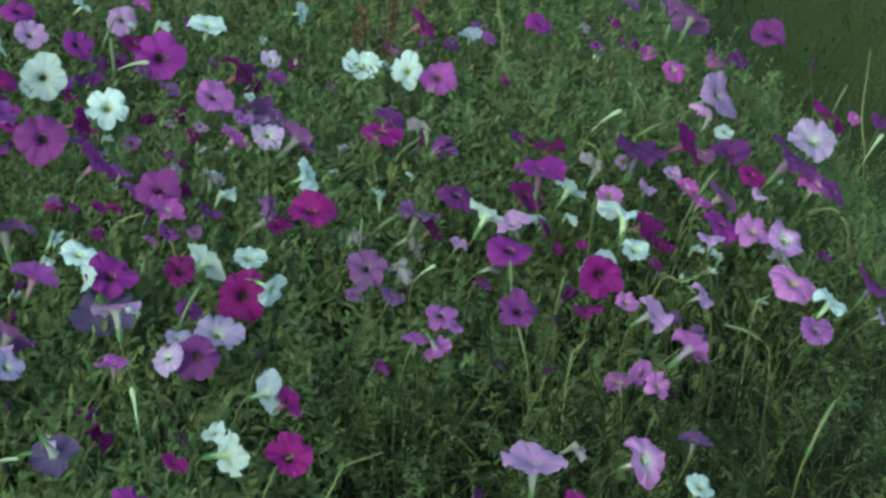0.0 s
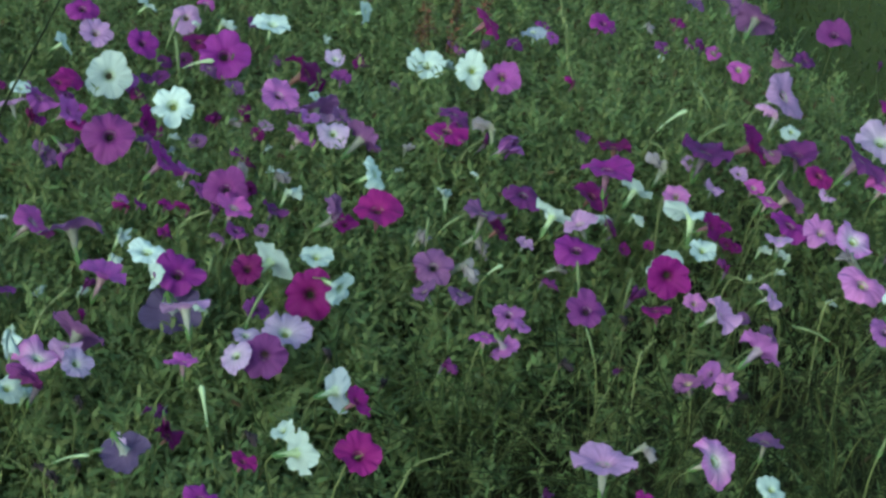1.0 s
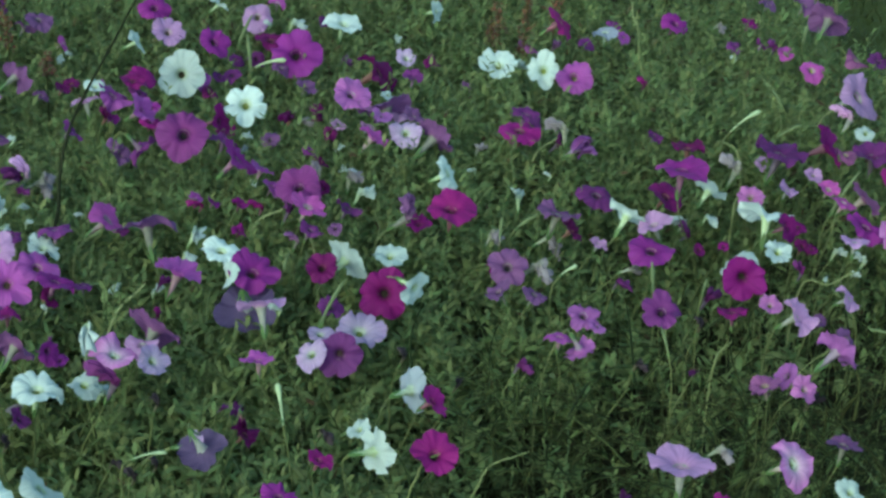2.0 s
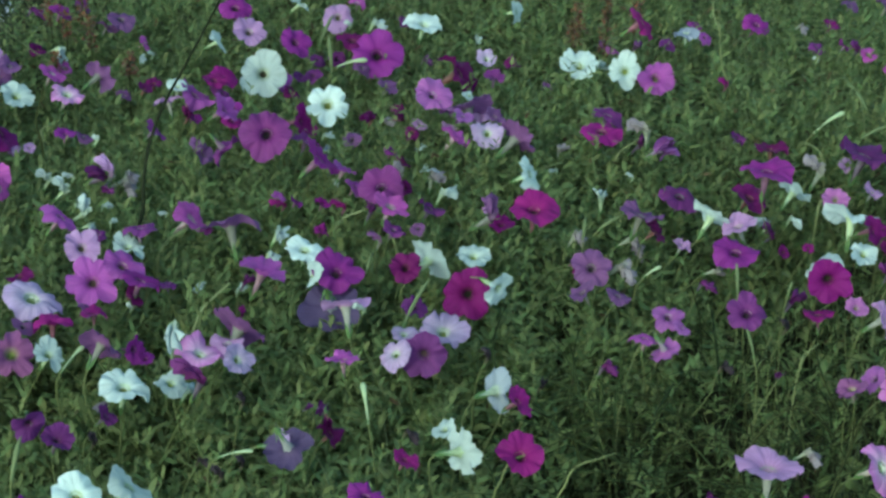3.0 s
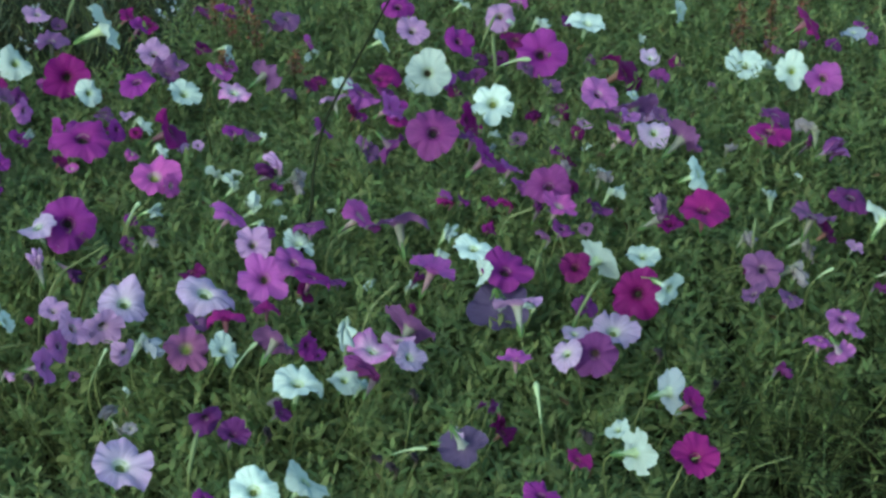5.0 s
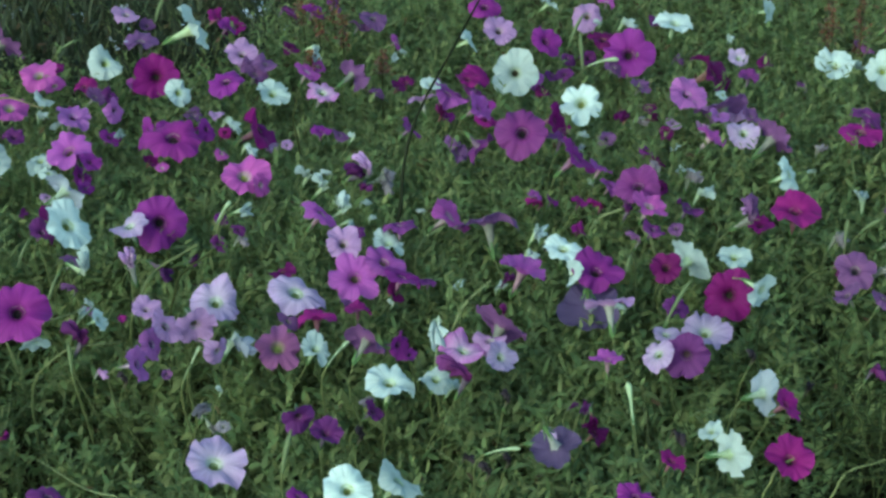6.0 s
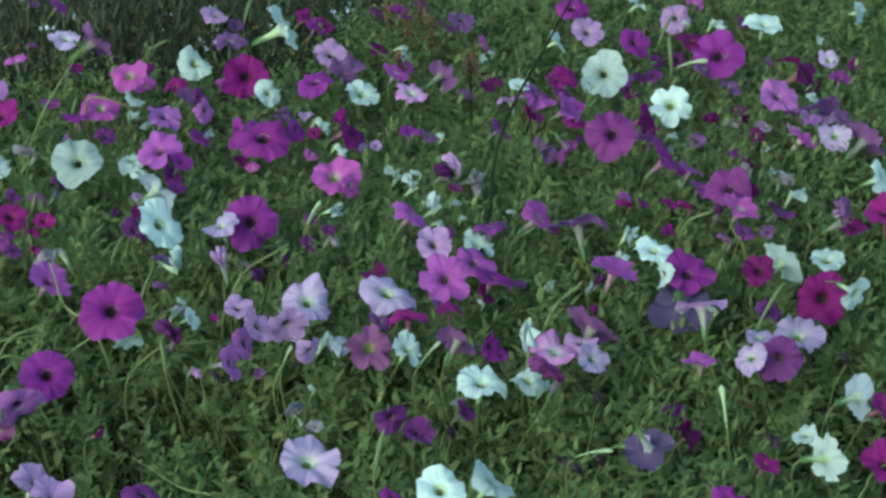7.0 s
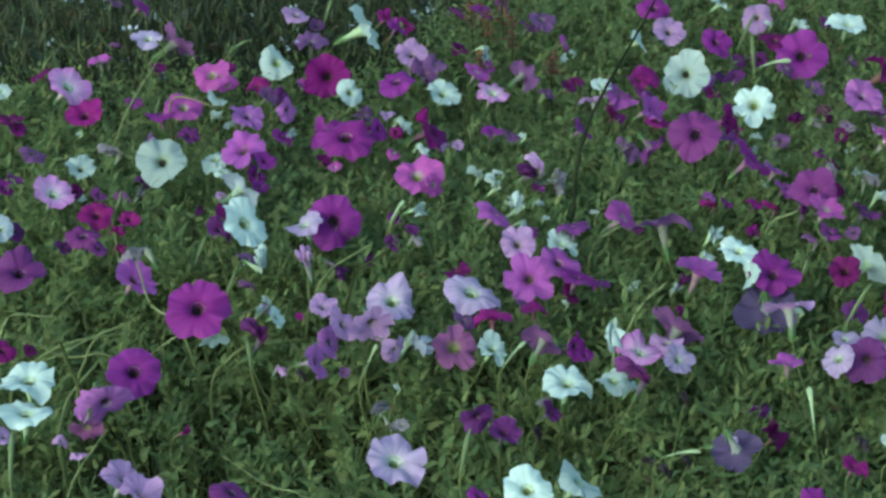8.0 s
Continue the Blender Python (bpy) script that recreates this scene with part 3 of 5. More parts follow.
def calyx_mesh(name):
    """Five narrow sepals round the foot of the tube."""
    verts, tris = [], []
    for k in range(5):
        a = 2 * math.pi * k / 5
        c, s = math.cos(a), math.sin(a)
        b = len(verts)
        for out, side, z in ((0.03, -0.05, -1.40), (0.03, 0.05, -1.40), (0.13, -0.065, -1.15), (0.13, 0.065, -1.15), (0.17, -0.045, -0.95), (0.17, 0.045, -0.95), (0.30, 0.0, -0.78)):
            verts.append((out * c - side * s, out * s + side * c, z))
        tris += [(b, b + 1, b + 3), (b, b + 3, b + 2), (b + 2, b + 3, b + 5), (b + 2, b + 5, b + 4), (b + 4, b + 5, b + 6)]
    return mesh_of(name, verts, tris)


def stalk_leaf_mesh(name, seed):
    """A small oval leaf, folded at its midrib and curling down; length 1 along +x."""
    verts, n = [], 7
    for i in range(n):
        s = i / (n - 1)
        w = 0.24 * math.sin(math.pi * min(1, s * 0.93 + 0.05)) ** 0.8
        z = 0.10 * math.sin(s * 3) - (0.30 + 0.15 * seed) * s * s
        for f in (-1, -0.5, 0, 0.5, 1):
            verts.append((s, f * w, z + 0.35 * abs(f) * w + 0.015 * math.sin(9 * s + 3 * f)))
    return mesh_of(name, verts, grid_tris(n, 5, False))


SHAPES = {"open": [(0.12, 0.030, 0.02, 3), (0.16, 0.045, 0.12, 3), (0.10, 0.040, -0.16, 2.5), (0.19, 0.050, 0.04, 2.6), (0.14, 0.045, -0.08, 3.5), (0.17, 0.055, 0.16, 2.4), (0.09, 0.035, 0.06, 3), (0.15, 0.050, -0.20, 2.2), (0.12, 0.040, -0.04, 3.0), (0.20, 0.060, 0.08, 2.8)],
          "star": [(0.32, 0.040, 0.05, 1.7), (0.38, 0.055, -0.06, 1.6), (0.30, 0.060, 0.10, 1.9)],
          "wilt": [None, None, None, None]}
MADE = {}
WORDS = {"open": "open petunia bloom on a thin green stalk", "star": "star-shaped petunia bloom with deep lobes on a stalk",
         "wilt": "wilted crumpled petunia bloom drooping on its stalk"}


def shared(key, build):
    if key not in MADE:
        MADE[key] = build()
    return MADE[key]


def petunia(kind, shape, x, y, z, across, heading, rise):
    """One bloom: its middle, its width, and where it faces."""
    r0 = random.Random(int(x * 7919) * 31 + int(y * 6007) * 17 + int(across * 9999))
    face = Vector((math.cos(radians(heading)) * math.cos(radians(rise)), math.sin(radians(heading)) * math.cos(radians(rise)), math.sin(radians(rise))))
    thing = new("wilted_petunia" if shape == "wilt" else "petunia")
    thing.empty_display_size = 0.02
    size = across / 2 * (1.15 if shape == "wilt" else 1.0)
    turn = face.to_track_quat("Z", "Y").to_matrix().to_4x4() @ pose(0, 0, 0, 0, 0, r0.uniform(0, 360))
    middle = Vector((x, y, z))
    foot = middle - face * size * 1.38
    # the stalk leaves along the tube, then turns down to the ground
    side = Vector((-face.x, -face.y, 0)) * 0.05 + Vector((r0.uniform(-0.04, 0.04), r0.uniform(0.04, 0.12), 0))
    root = Vector((foot.x + side.x, max(foot.y, y) + side.y, 0.0))
    c1 = foot - face * min(0.05, 0.25 * foot.z) + Vector((r0.uniform(-0.025, 0.025), r0.uniform(-0.01, 0.03), -0.02))
    c2 = root + Vector((side.x * 0.2 + r0.uniform(-0.07, 0.07), side.y * 0.2 + r0.uniform(-0.03, 0.05), 0.6 * foot.z))
    thing.location = root
    tagged(thing, f"{KINDS[kind][5]} {WORDS[shape]}", "flower", ("wilted " if shape == "wilt" else "") + KINDS[kind][5] + " petunias in the bed")
    m = Matrix.Translation(middle - root) @ turn @ Matrix.Diagonal((size, size, size, 1))
    v = r0.randrange(len(SHAPES[shape]))
    if shape == "wilt":
        me = shared(("corolla", kind, shape, v), lambda: wilted_mesh("wilted_corolla", v + 5))
    else:
        me = shared(("corolla", kind, shape, v), lambda: corolla_mesh("corolla", v * 13 + len(kind), *SHAPES[shape][v]))
    limb = part("corolla", me, PETAL[kind], thing)
    limb.matrix_local = m
    part("tube", shared(("tube", kind), lambda: tube_mesh("tube")), TUBE[kind], thing).matrix_local = m
    if shape != "wilt":
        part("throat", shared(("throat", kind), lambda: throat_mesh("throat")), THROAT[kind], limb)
    part("calyx", shared("calyx", lambda: calyx_mesh("calyx")), CALYX, thing).matrix_local = m
    pts = []
    for i in range(9):
        s = i / 8
        pts.append(foot * (1 - s) ** 3 + c1 * 3 * s * (1 - s) ** 2 + c2 * 3 * s * s * (1 - s) + root * s ** 3 - root)
    stalk = sweep("stalk", pts, [0.0008 + 0.0006 * i / 8 for i in range(9)])
    part("stalk", stalk, PALE_STEM if r0.random() < 0.12 else STEM, thing)
    for k in range(2):
        q = pose(0, 0, 0, 0, r0.uniform(-45, 10), r0.uniform(0, 360)) @ pose(0, 0, 0, r0.uniform(-25, 25), 0, 0)
        n = r0.uniform(0.020, 0.034)
        leaf = part("leaf", shared(("leaf", k), lambda: stalk_leaf_mesh("leaf", k)), LEAF, thing)
        leaf.matrix_local = Matrix.Translation(pts[4 + k]) @ q @ Matrix.Diagonal((n, n, n, 1))


petunia("violet", "open", -0.122, 3.368, 0.359, 0.034, -11, 66)
petunia("violet", "open", -0.059, 3.322, 0.381, 0.044, -11, 67)
petunia("violet", "open", -0.014, 3.308, 0.365, 0.078, 68, 29)
petunia("magdark", "open", -0.150, 3.307, 0.341, 0.034, -10, 66)
petunia("purple", "open", 0.118, 3.268, 0.363, 0.061, -87, 65)
petunia("purple", "open", -0.377, 3.243, 0.343, 0.028, -9, 64)
petunia("magpurple", "open", -0.271, 3.221, 0.363, 0.053, -27, 64)
petunia("purple", "open", -0.167, 3.208, 0.337, 0.031, -10, 66)
petunia("magpink", "open", -0.355, 3.194, 0.340, 0.027, -41, 59)
petunia("indigo", "wilt", 0.195, 3.186, 0.341, 0.018, -52, 63)
petunia("pink", "open", -0.081, 3.172, 0.346, 0.031, -61, 55)
petunia("pink", "open", -0.958, 3.163, 0.356, 0.034, -12, 82)
petunia("indigo", "wilt", -0.100, 3.153, 0.359, 0.029, -10, 67)
petunia("white", "open", -0.672, 3.152, 0.369, 0.041, -10, 18)
petunia("mauve", "open", 0.036, 3.134, 0.362, 0.046, 1, 53)
petunia("blue_white", "open", -0.382, 3.127, 0.372, 0.044, -112, 85)
petunia("purple", "open", -0.410, 3.125, 0.347, 0.031, -25, 63)
petunia("indigo", "open", 0.071, 3.124, 0.366, 0.040, -31, 67)
petunia("indigo", "open", -0.858, 3.116, 0.350, 0.029, -13, 64)
petunia("violet", "wilt", -0.462, 3.103, 0.344, 0.028, -8, 64)
petunia("white", "wilt", -0.160, 3.100, 0.354, 0.015, -45, 61)
petunia("lilac", "open", -0.974, 3.094, 0.352, 0.057, -71, 44)
petunia("white", "wilt", -0.909, 3.092, 0.349, 0.034, -13, 63)
petunia("magpurple", "open", -1.152, 3.078, 0.358, 0.057, -57, 64)
petunia("pink", "open", -0.035, 3.075, 0.359, 0.045, -62, 55)
petunia("white", "wilt", -0.944, 3.072, 0.347, 0.018, -30, 59)
petunia("white", "open", -1.033, 3.070, 0.378, 0.037, 18, 42)
petunia("mauve", "open", -0.494, 3.069, 0.350, 0.026, -8, 64)
petunia("white", "wilt", -0.722, 3.060, 0.354, 0.024, -64, 59)
petunia("snow", "open", -0.812, 3.058, 0.370, 0.065, -24, 72)
petunia("purple", "wilt", -1.510, 3.033, 0.336, 0.030, 7, 59)
petunia("purple", "open", -1.410, 3.025, 0.354, 0.032, 7, 60)
petunia("magenta", "open", -0.439, 3.019, 0.425, 0.066, 4, 39)
petunia("lilac_w", "open", -0.696, 3.016, 0.334, 0.036, -65, 59)
petunia("pink", "open", 0.261, 3.009, 0.331, 0.028, -53, 65)
petunia("crimson", "open", -0.647, 2.990, 0.342, 0.030, -44, 75)
petunia("violet", "wilt", -0.796, 2.990, 0.333, 0.024, -13, 64)
petunia("magdark", "wilt", -0.296, 2.983, 0.342, 0.023, -9, 65)
petunia("lilac", "open", 0.044, 2.971, 0.363, 0.086, -22, 35)
petunia("white", "wilt", -0.503, 2.974, 0.357, 0.028, -11, 37)
petunia("snow", "open", -0.530, 2.952, 0.366, 0.068, -59, 70)
petunia("lilac", "open", -1.094, 2.976, 0.358, 0.060, -50, 57)
petunia("magpink", "open", -0.405, 2.933, 0.365, 0.060, -79, 45)
petunia("violet", "wilt", -0.585, 2.939, 0.334, 0.027, -59, 69)
petunia("white", "star", -0.455, 2.928, 0.373, 0.059, -90, 41)
petunia("pink", "open", -1.261, 2.933, 0.335, 0.031, 11, 32)
petunia("violet", "open", -1.301, 2.930, 0.376, 0.050, -15, 67)
petunia("violet", "open", -1.324, 2.922, 0.363, 0.038, 7, 60)
petunia("crimson", "open", -0.900, 2.921, 0.383, 0.048, -44, 77)
petunia("magpurple", "open", -1.404, 2.920, 0.381, 0.041, 7, 60)
petunia("indigo", "open", -0.958, 2.918, 0.344, 0.034, -11, 63)
petunia("magdark", "open", 0.214, 2.908, 0.379, 0.071, 23, 51)
petunia("magpurple", "open", -0.852, 2.898, 0.370, 0.082, -74, 39)
petunia("white", "open", -1.119, 2.896, 0.367, 0.043, 14, 30)
petunia("indigo", "open", 0.293, 2.888, 0.377, 0.044, -11, 70)
petunia("crimson", "open", -0.709, 2.886, 0.362, 0.082, 6, 37)
petunia("violet", "open", -0.868, 2.868, 0.358, 0.033, -12, 63)
petunia("crimson", "wilt", -1.554, 2.866, 0.339, 0.029, -4, 41)
petunia("magenta", "open", -1.556, 2.860, 0.376, 0.041, 14, 40)
petunia("crimson", "open", -1.420, 2.853, 0.339, 0.034, 8, 60)
petunia("violet", "open", -2.093, 2.850, 0.356, 0.031, 10, 55)
petunia("white", "open", 0.054, 2.849, 0.354, 0.032, -70, 53)
petunia("indigo", "open", -0.964, 2.847, 0.341, 0.027, -11, 63)
petunia("magpurple", "open", -1.533, 2.846, 0.367, 0.037, 21, 58)
petunia("white", "wilt", -1.231, 2.844, 0.352, 0.021, -24, 57)
petunia("lilac", "open", -1.719, 2.841, 0.374, 0.049, -20, 71)
petunia("white_d", "open", -1.007, 2.781, 0.366, 0.075, -74, 30)
petunia("lilac", "wilt", 0.030, 2.835, 0.383, 0.043, 8, 67)
petunia("purple", "open", -0.645, 2.833, 0.380, 0.037, -16, 80)
petunia("magpurple", "open", -1.004, 2.951, 0.357, 0.056, -28, 44)
petunia("lilac_w", "open", 0.187, 2.813, 0.369, 0.078, -63, 69)
petunia("crimson", "open", -0.964, 2.796, 0.333, 0.029, -11, 63)
petunia("violet", "open", -0.805, 2.787, 0.364, 0.039, -12, 64)
petunia("white", "wilt", -1.349, 2.791, 0.372, 0.035, 1, 25)
petunia("magpurple", "open", -1.992, 2.787, 0.382, 0.040, 25, 42)
petunia("purple", "open", -0.454, 2.769, 0.366, 0.057, 14, 73)
petunia("indigo", "open", 0.065, 2.759, 0.360, 0.067, -46, 86)
petunia("lilac", "open", -1.467, 2.758, 0.360, 0.058, -45, 63)
petunia("violet", "open", -1.651, 2.757, 0.365, 0.057, -20, 84)
petunia("amethyst", "open", -0.720, 2.738, 0.382, 0.065, -33, 60)
petunia("indigo", "open", -0.256, 2.746, 0.359, 0.027, -25, 65)
petunia("magdark", "open", 0.000, 2.746, 0.370, 0.070, 2, 29)
petunia("violet", "open", -0.668, 2.737, 0.369, 0.080, 122, 42)
petunia("lilac", "open", -0.092, 2.736, 0.338, 0.027, -27, 66)
petunia("mauve", "open", 0.026, 2.728, 0.370, 0.037, -9, 68)
petunia("white", "wilt", -0.067, 2.727, 0.350, 0.019, -28, 66)
petunia("violet", "open", -1.218, 2.722, 0.333, 0.027, 8, 61)
petunia("pink", "open", -1.335, 2.719, 0.359, 0.046, 21, 60)
petunia("lilac", "open", -0.690, 2.717, 0.339, 0.028, 6, 66)
petunia("violet", "open", -1.254, 2.717, 0.364, 0.058, 64, 19)
petunia("white", "wilt", 0.143, 2.715, 0.339, 0.014, -50, 65)
petunia("indigo", "wilt", -0.395, 2.714, 0.344, 0.036, 1, 46)
petunia("violet", "open", -1.428, 2.712, 0.358, 0.039, -6, 58)
petunia("lilac", "open", -0.735, 2.712, 0.341, 0.026, -31, 62)
petunia("faded", "wilt", -0.388, 2.711, 0.374, 0.046, 131, 86)
petunia("crimson", "open", -1.177, 2.708, 0.353, 0.029, 7, 61)
petunia("magdark", "open", -1.061, 2.707, 0.381, 0.041, -35, 76)
petunia("violet", "open", -0.616, 2.705, 0.370, 0.036, -6, 63)
petunia("magdark", "wilt", -0.758, 2.698, 0.350, 0.029, -0, 7)
petunia("indigo", "open", -0.067, 2.696, 0.378, 0.082, 24, 69)
petunia("faded", "wilt", -0.790, 2.696, 0.346, 0.028, 6, 65)
petunia("purple", "open", -1.410, 2.696, 0.343, 0.029, -5, 34)
petunia("violet", "open", -1.396, 2.695, 0.374, 0.038, 8, 59)
petunia("crimson", "open", -0.204, 2.694, 0.371, 0.052, 125, 83)
petunia("magpink", "open", -1.086, 2.693, 0.360, 0.062, 12, 52)
petunia("violet", "open", -1.870, 2.692, 0.362, 0.081, 60, 19)
petunia("magenta", "open", -0.453, 2.697, 0.370, 0.066, -58, 80)
petunia("amethyst", "wilt", -0.346, 2.684, 0.366, 0.067, 2, 38)
petunia("snow", "star", -0.868, 2.665, 0.379, 0.073, -79, 48)
petunia("crimson", "wilt", -0.797, 2.679, 0.363, 0.036, 22, 63)
petunia("lilac", "open", -0.018, 2.676, 0.354, 0.030, -46, 63)
petunia("white", "open", -1.499, 2.661, 0.436, 0.085, 20, 25)
petunia("white", "open", -1.110, 2.675, 0.378, 0.035, -33, 76)
petunia("magenta", "open", 0.098, 2.688, 0.359, 0.046, -41, 58)
petunia("amethyst", "open", -0.658, 2.672, 0.380, 0.036, -6, 62)
petunia("magpurple", "open", -1.083, 2.667, 0.333, 0.028, 7, 62)
petunia("white", "wilt", 0.180, 2.665, 0.353, 0.027, -10, 70)
petunia("violet", "open", -0.573, 2.663, 0.358, 0.073, 56, 26)
petunia("lilac_w", "open", -1.908, 2.660, 0.378, 0.052, -39, 72)
petunia("faded", "wilt", -0.127, 2.657, 0.358, 0.043, 9, 66)
petunia("violet", "wilt", -1.981, 2.656, 0.360, 0.020, -31, 76)
petunia("lilac", "open", -1.119, 2.656, 0.361, 0.047, 144, 74)
petunia("violet", "open", -1.409, 2.680, 0.361, 0.042, -11, 66)
petunia("purple", "open", 0.216, 2.649, 0.364, 0.051, -11, 52)
petunia("lilac", "open", 0.111, 2.648, 0.347, 0.028, 10, 68)
petunia("lilac_w", "open", -0.616, 2.647, 0.367, 0.049, -70, 50)
petunia("crimson", "wilt", -1.083, 2.646, 0.341, 0.026, -9, 61)
petunia("white", "open", -1.655, 2.641, 0.369, 0.061, -35, 46)
petunia("pink_w", "star", -1.277, 2.640, 0.362, 0.058, -13, 67)
petunia("crimson", "open", -0.729, 2.640, 0.359, 0.025, -47, 56)
petunia("snow", "open", -0.523, 2.514, 0.372, 0.051, 1, 30)
petunia("magdark", "open", -0.897, 2.634, 0.360, 0.053, -3, 18)
petunia("purple", "open", 0.152, 2.643, 0.414, 0.081, 12, 51)
petunia("magdark", "open", -1.556, 2.621, 0.363, 0.076, -63, 30)
petunia("pink", "open", 0.190, 2.627, 0.384, 0.057, -9, 61)
petunia("pink", "open", -1.599, 2.624, 0.342, 0.029, -4, 57)
petunia("pink", "open", 0.005, 2.623, 0.359, 0.034, -47, 64)
petunia("white", "open", -1.352, 2.616, 0.360, 0.057, -34, 59)
petunia("lilac", "open", -0.052, 2.614, 0.355, 0.031, -8, 68)
petunia("magpurple", "open", -1.427, 2.605, 0.378, 0.064, -110, 74)
petunia("magpink", "open", -1.010, 2.613, 0.376, 0.053, 7, 35)
petunia("pink", "open", -0.654, 2.601, 0.376, 0.051, 19, 51)
petunia("white", "wilt", -0.852, 2.596, 0.359, 0.019, -28, 61)
petunia("violet", "open", -0.809, 2.594, 0.357, 0.028, -71, 50)
petunia("crimson", "open", -1.850, 2.589, 0.357, 0.030, -33, 76)
petunia("magpurple", "open", -0.746, 2.589, 0.348, 0.027, 7, 65)
petunia("white", "open", -0.159, 2.575, 0.361, 0.052, 53, 40)
petunia("pink", "open", -1.950, 2.573, 0.368, 0.040, -137, 88)
petunia("mauve", "open", 0.056, 2.569, 0.375, 0.059, 7, 42)
petunia("crimson", "open", -0.724, 2.568, 0.342, 0.027, 7, 65)
petunia("pink", "open", -1.735, 2.563, 0.370, 0.063, -81, 63)
petunia("pink", "open", 0.027, 2.557, 0.373, 0.038, 9, 67)
petunia("magenta", "open", -1.648, 2.554, 0.364, 0.042, -79, 78)
petunia("violet", "open", -1.457, 2.546, 0.340, 0.035, 4, 77)
petunia("orchid", "open", -0.102, 2.544, 0.370, 0.041, -84, 51)
petunia("purple", "open", -1.595, 2.539, 0.359, 0.029, 7, 41)
petunia("magpurple", "open", -1.237, 2.533, 0.344, 0.034, 2, 78)
petunia("purple", "open", -1.091, 2.532, 0.367, 0.039, 23, 40)
petunia("indigo", "open", -0.314, 2.532, 0.356, 0.059, -32, 72)
petunia("purple", "open", -0.858, 2.526, 0.382, 0.044, 45, 69)
petunia("white", "open", -1.474, 2.537, 0.378, 0.044, -37, 34)
petunia("white", "wilt", -0.158, 2.524, 0.344, 0.024, -7, 67)
petunia("white", "wilt", -1.388, 2.521, 0.351, 0.032, 9, 59)
petunia("violet", "open", -1.201, 2.519, 0.349, 0.029, 8, 61)
petunia("pink", "open", -1.677, 2.515, 0.372, 0.038, -37, -28)
petunia("crimson", "open", -0.215, 2.512, 0.374, 0.052, -28, 57)
petunia("white", "open", -1.694, 2.506, 0.357, 0.036, 33, 56)
petunia("snow", "open", -0.076, 2.505, 0.368, 0.077, 87, 50)
petunia("white", "wilt", -0.187, 2.504, 0.343, 0.031, -7, 67)
petunia("faded", "wilt", -0.665, 2.498, 0.359, 0.037, 47, 82)
petunia("white", "wilt", -0.421, 2.497, 0.356, 0.035, 121, 86)
petunia("white", "wilt", -0.809, 2.495, 0.337, 0.015, -28, 62)
petunia("purple", "open", -0.972, 2.493, 0.364, 0.051, 22, -53)
petunia("violet", "open", -1.595, 2.493, 0.376, 0.037, 9, 49)
petunia("purple", "open", -0.904, 2.480, 0.404, 0.074, -73, 39)
petunia("magpink", "open", -0.776, 2.490, 0.334, 0.033, 8, 65)
petunia("pink_w", "open", 0.146, 2.490, 0.357, 0.061, -49, 58)
petunia("magpurple", "open", 0.059, 2.493, 0.371, 0.066, -8, 69)
petunia("indigo", "wilt", 0.193, 2.486, 0.340, 0.024, -8, 70)
petunia("crimson", "open", -2.010, 2.484, 0.371, 0.038, -173, 66)
petunia("lilac", "wilt", -1.287, 2.480, 0.339, 0.025, -5, 59)
petunia("white", "wilt", -1.649, 2.478, 0.332, 0.025, -37, 77)
petunia("magdark", "open", -1.309, 2.478, 0.361, 0.077, 19, 28)
petunia("indigo", "wilt", -0.178, 2.476, 0.334, 0.027, -11, 41)
petunia("white", "wilt", 0.021, 2.474, 0.335, 0.023, -8, 69)
petunia("magpurple", "open", -0.819, 2.474, 0.380, 0.068, 17, 44)
petunia("purple", "open", -1.826, 2.468, 0.349, 0.029, -31, 76)
petunia("orchid", "open", 0.100, 2.475, 0.372, 0.055, -48, 65)
petunia("magpink", "open", -0.784, 2.464, 0.370, 0.035, 35, 60)
petunia("white", "wilt", -1.680, 2.460, 0.352, 0.027, 86, 80)
petunia("faded", "wilt", -0.698, 2.457, 0.379, 0.035, 23, 64)
petunia("white", "wilt", -0.638, 2.452, 0.357, 0.031, 24, 64)
petunia("white", "wilt", -1.532, 2.449, 0.340, 0.030, 10, 58)
petunia("purple", "open", -0.720, 2.425, 0.370, 0.063, -91, 64)
petunia("magdark", "open", -0.046, 2.444, 0.379, 0.045, -14, 32)
petunia("magdark", "open", -0.704, 2.443, 0.355, 0.033, 7, 65)
petunia("magpurple", "open", -0.193, 2.441, 0.452, 0.071, 33, 85)
petunia("white", "open", -0.260, 2.433, 0.378, 0.057, 63, 38)
petunia("crimson", "open", -0.024, 2.433, 0.359, 0.029, -27, 68)
petunia("pink", "open", -1.712, 2.432, 0.370, 0.062, -35, 62)
petunia("magpurple", "open", -1.542, 2.431, 0.341, 0.035, -3, 57)
petunia("white", "wilt", 0.059, 2.431, 0.347, 0.025, -47, 65)
petunia("faded", "wilt", -1.097, 2.431, 0.344, 0.030, 8, 62)
petunia("pink_w", "open", -1.916, 2.429, 0.382, 0.073, 5, 47)
petunia("white", "wilt", -1.314, 2.428, 0.357, 0.027, 9, 60)
petunia("lilac", "open", 0.043, 2.427, 0.378, 0.041, 70, 79)
petunia("magpurple", "open", -1.374, 2.426, 0.376, 0.037, -6, 26)
petunia("faded", "wilt", -0.365, 2.424, 0.334, 0.036, -2, 38)
petunia("faded", "wilt", 0.142, 2.424, 0.357, 0.041, -160, 49)
petunia("magpurple", "open", -1.599, 2.419, 0.377, 0.037, -12, 83)
petunia("white", "open", -2.044, 2.418, 0.363, 0.039, -35, 68)
petunia("amethyst", "open", -1.530, 2.436, 0.383, 0.039, -10, 11)
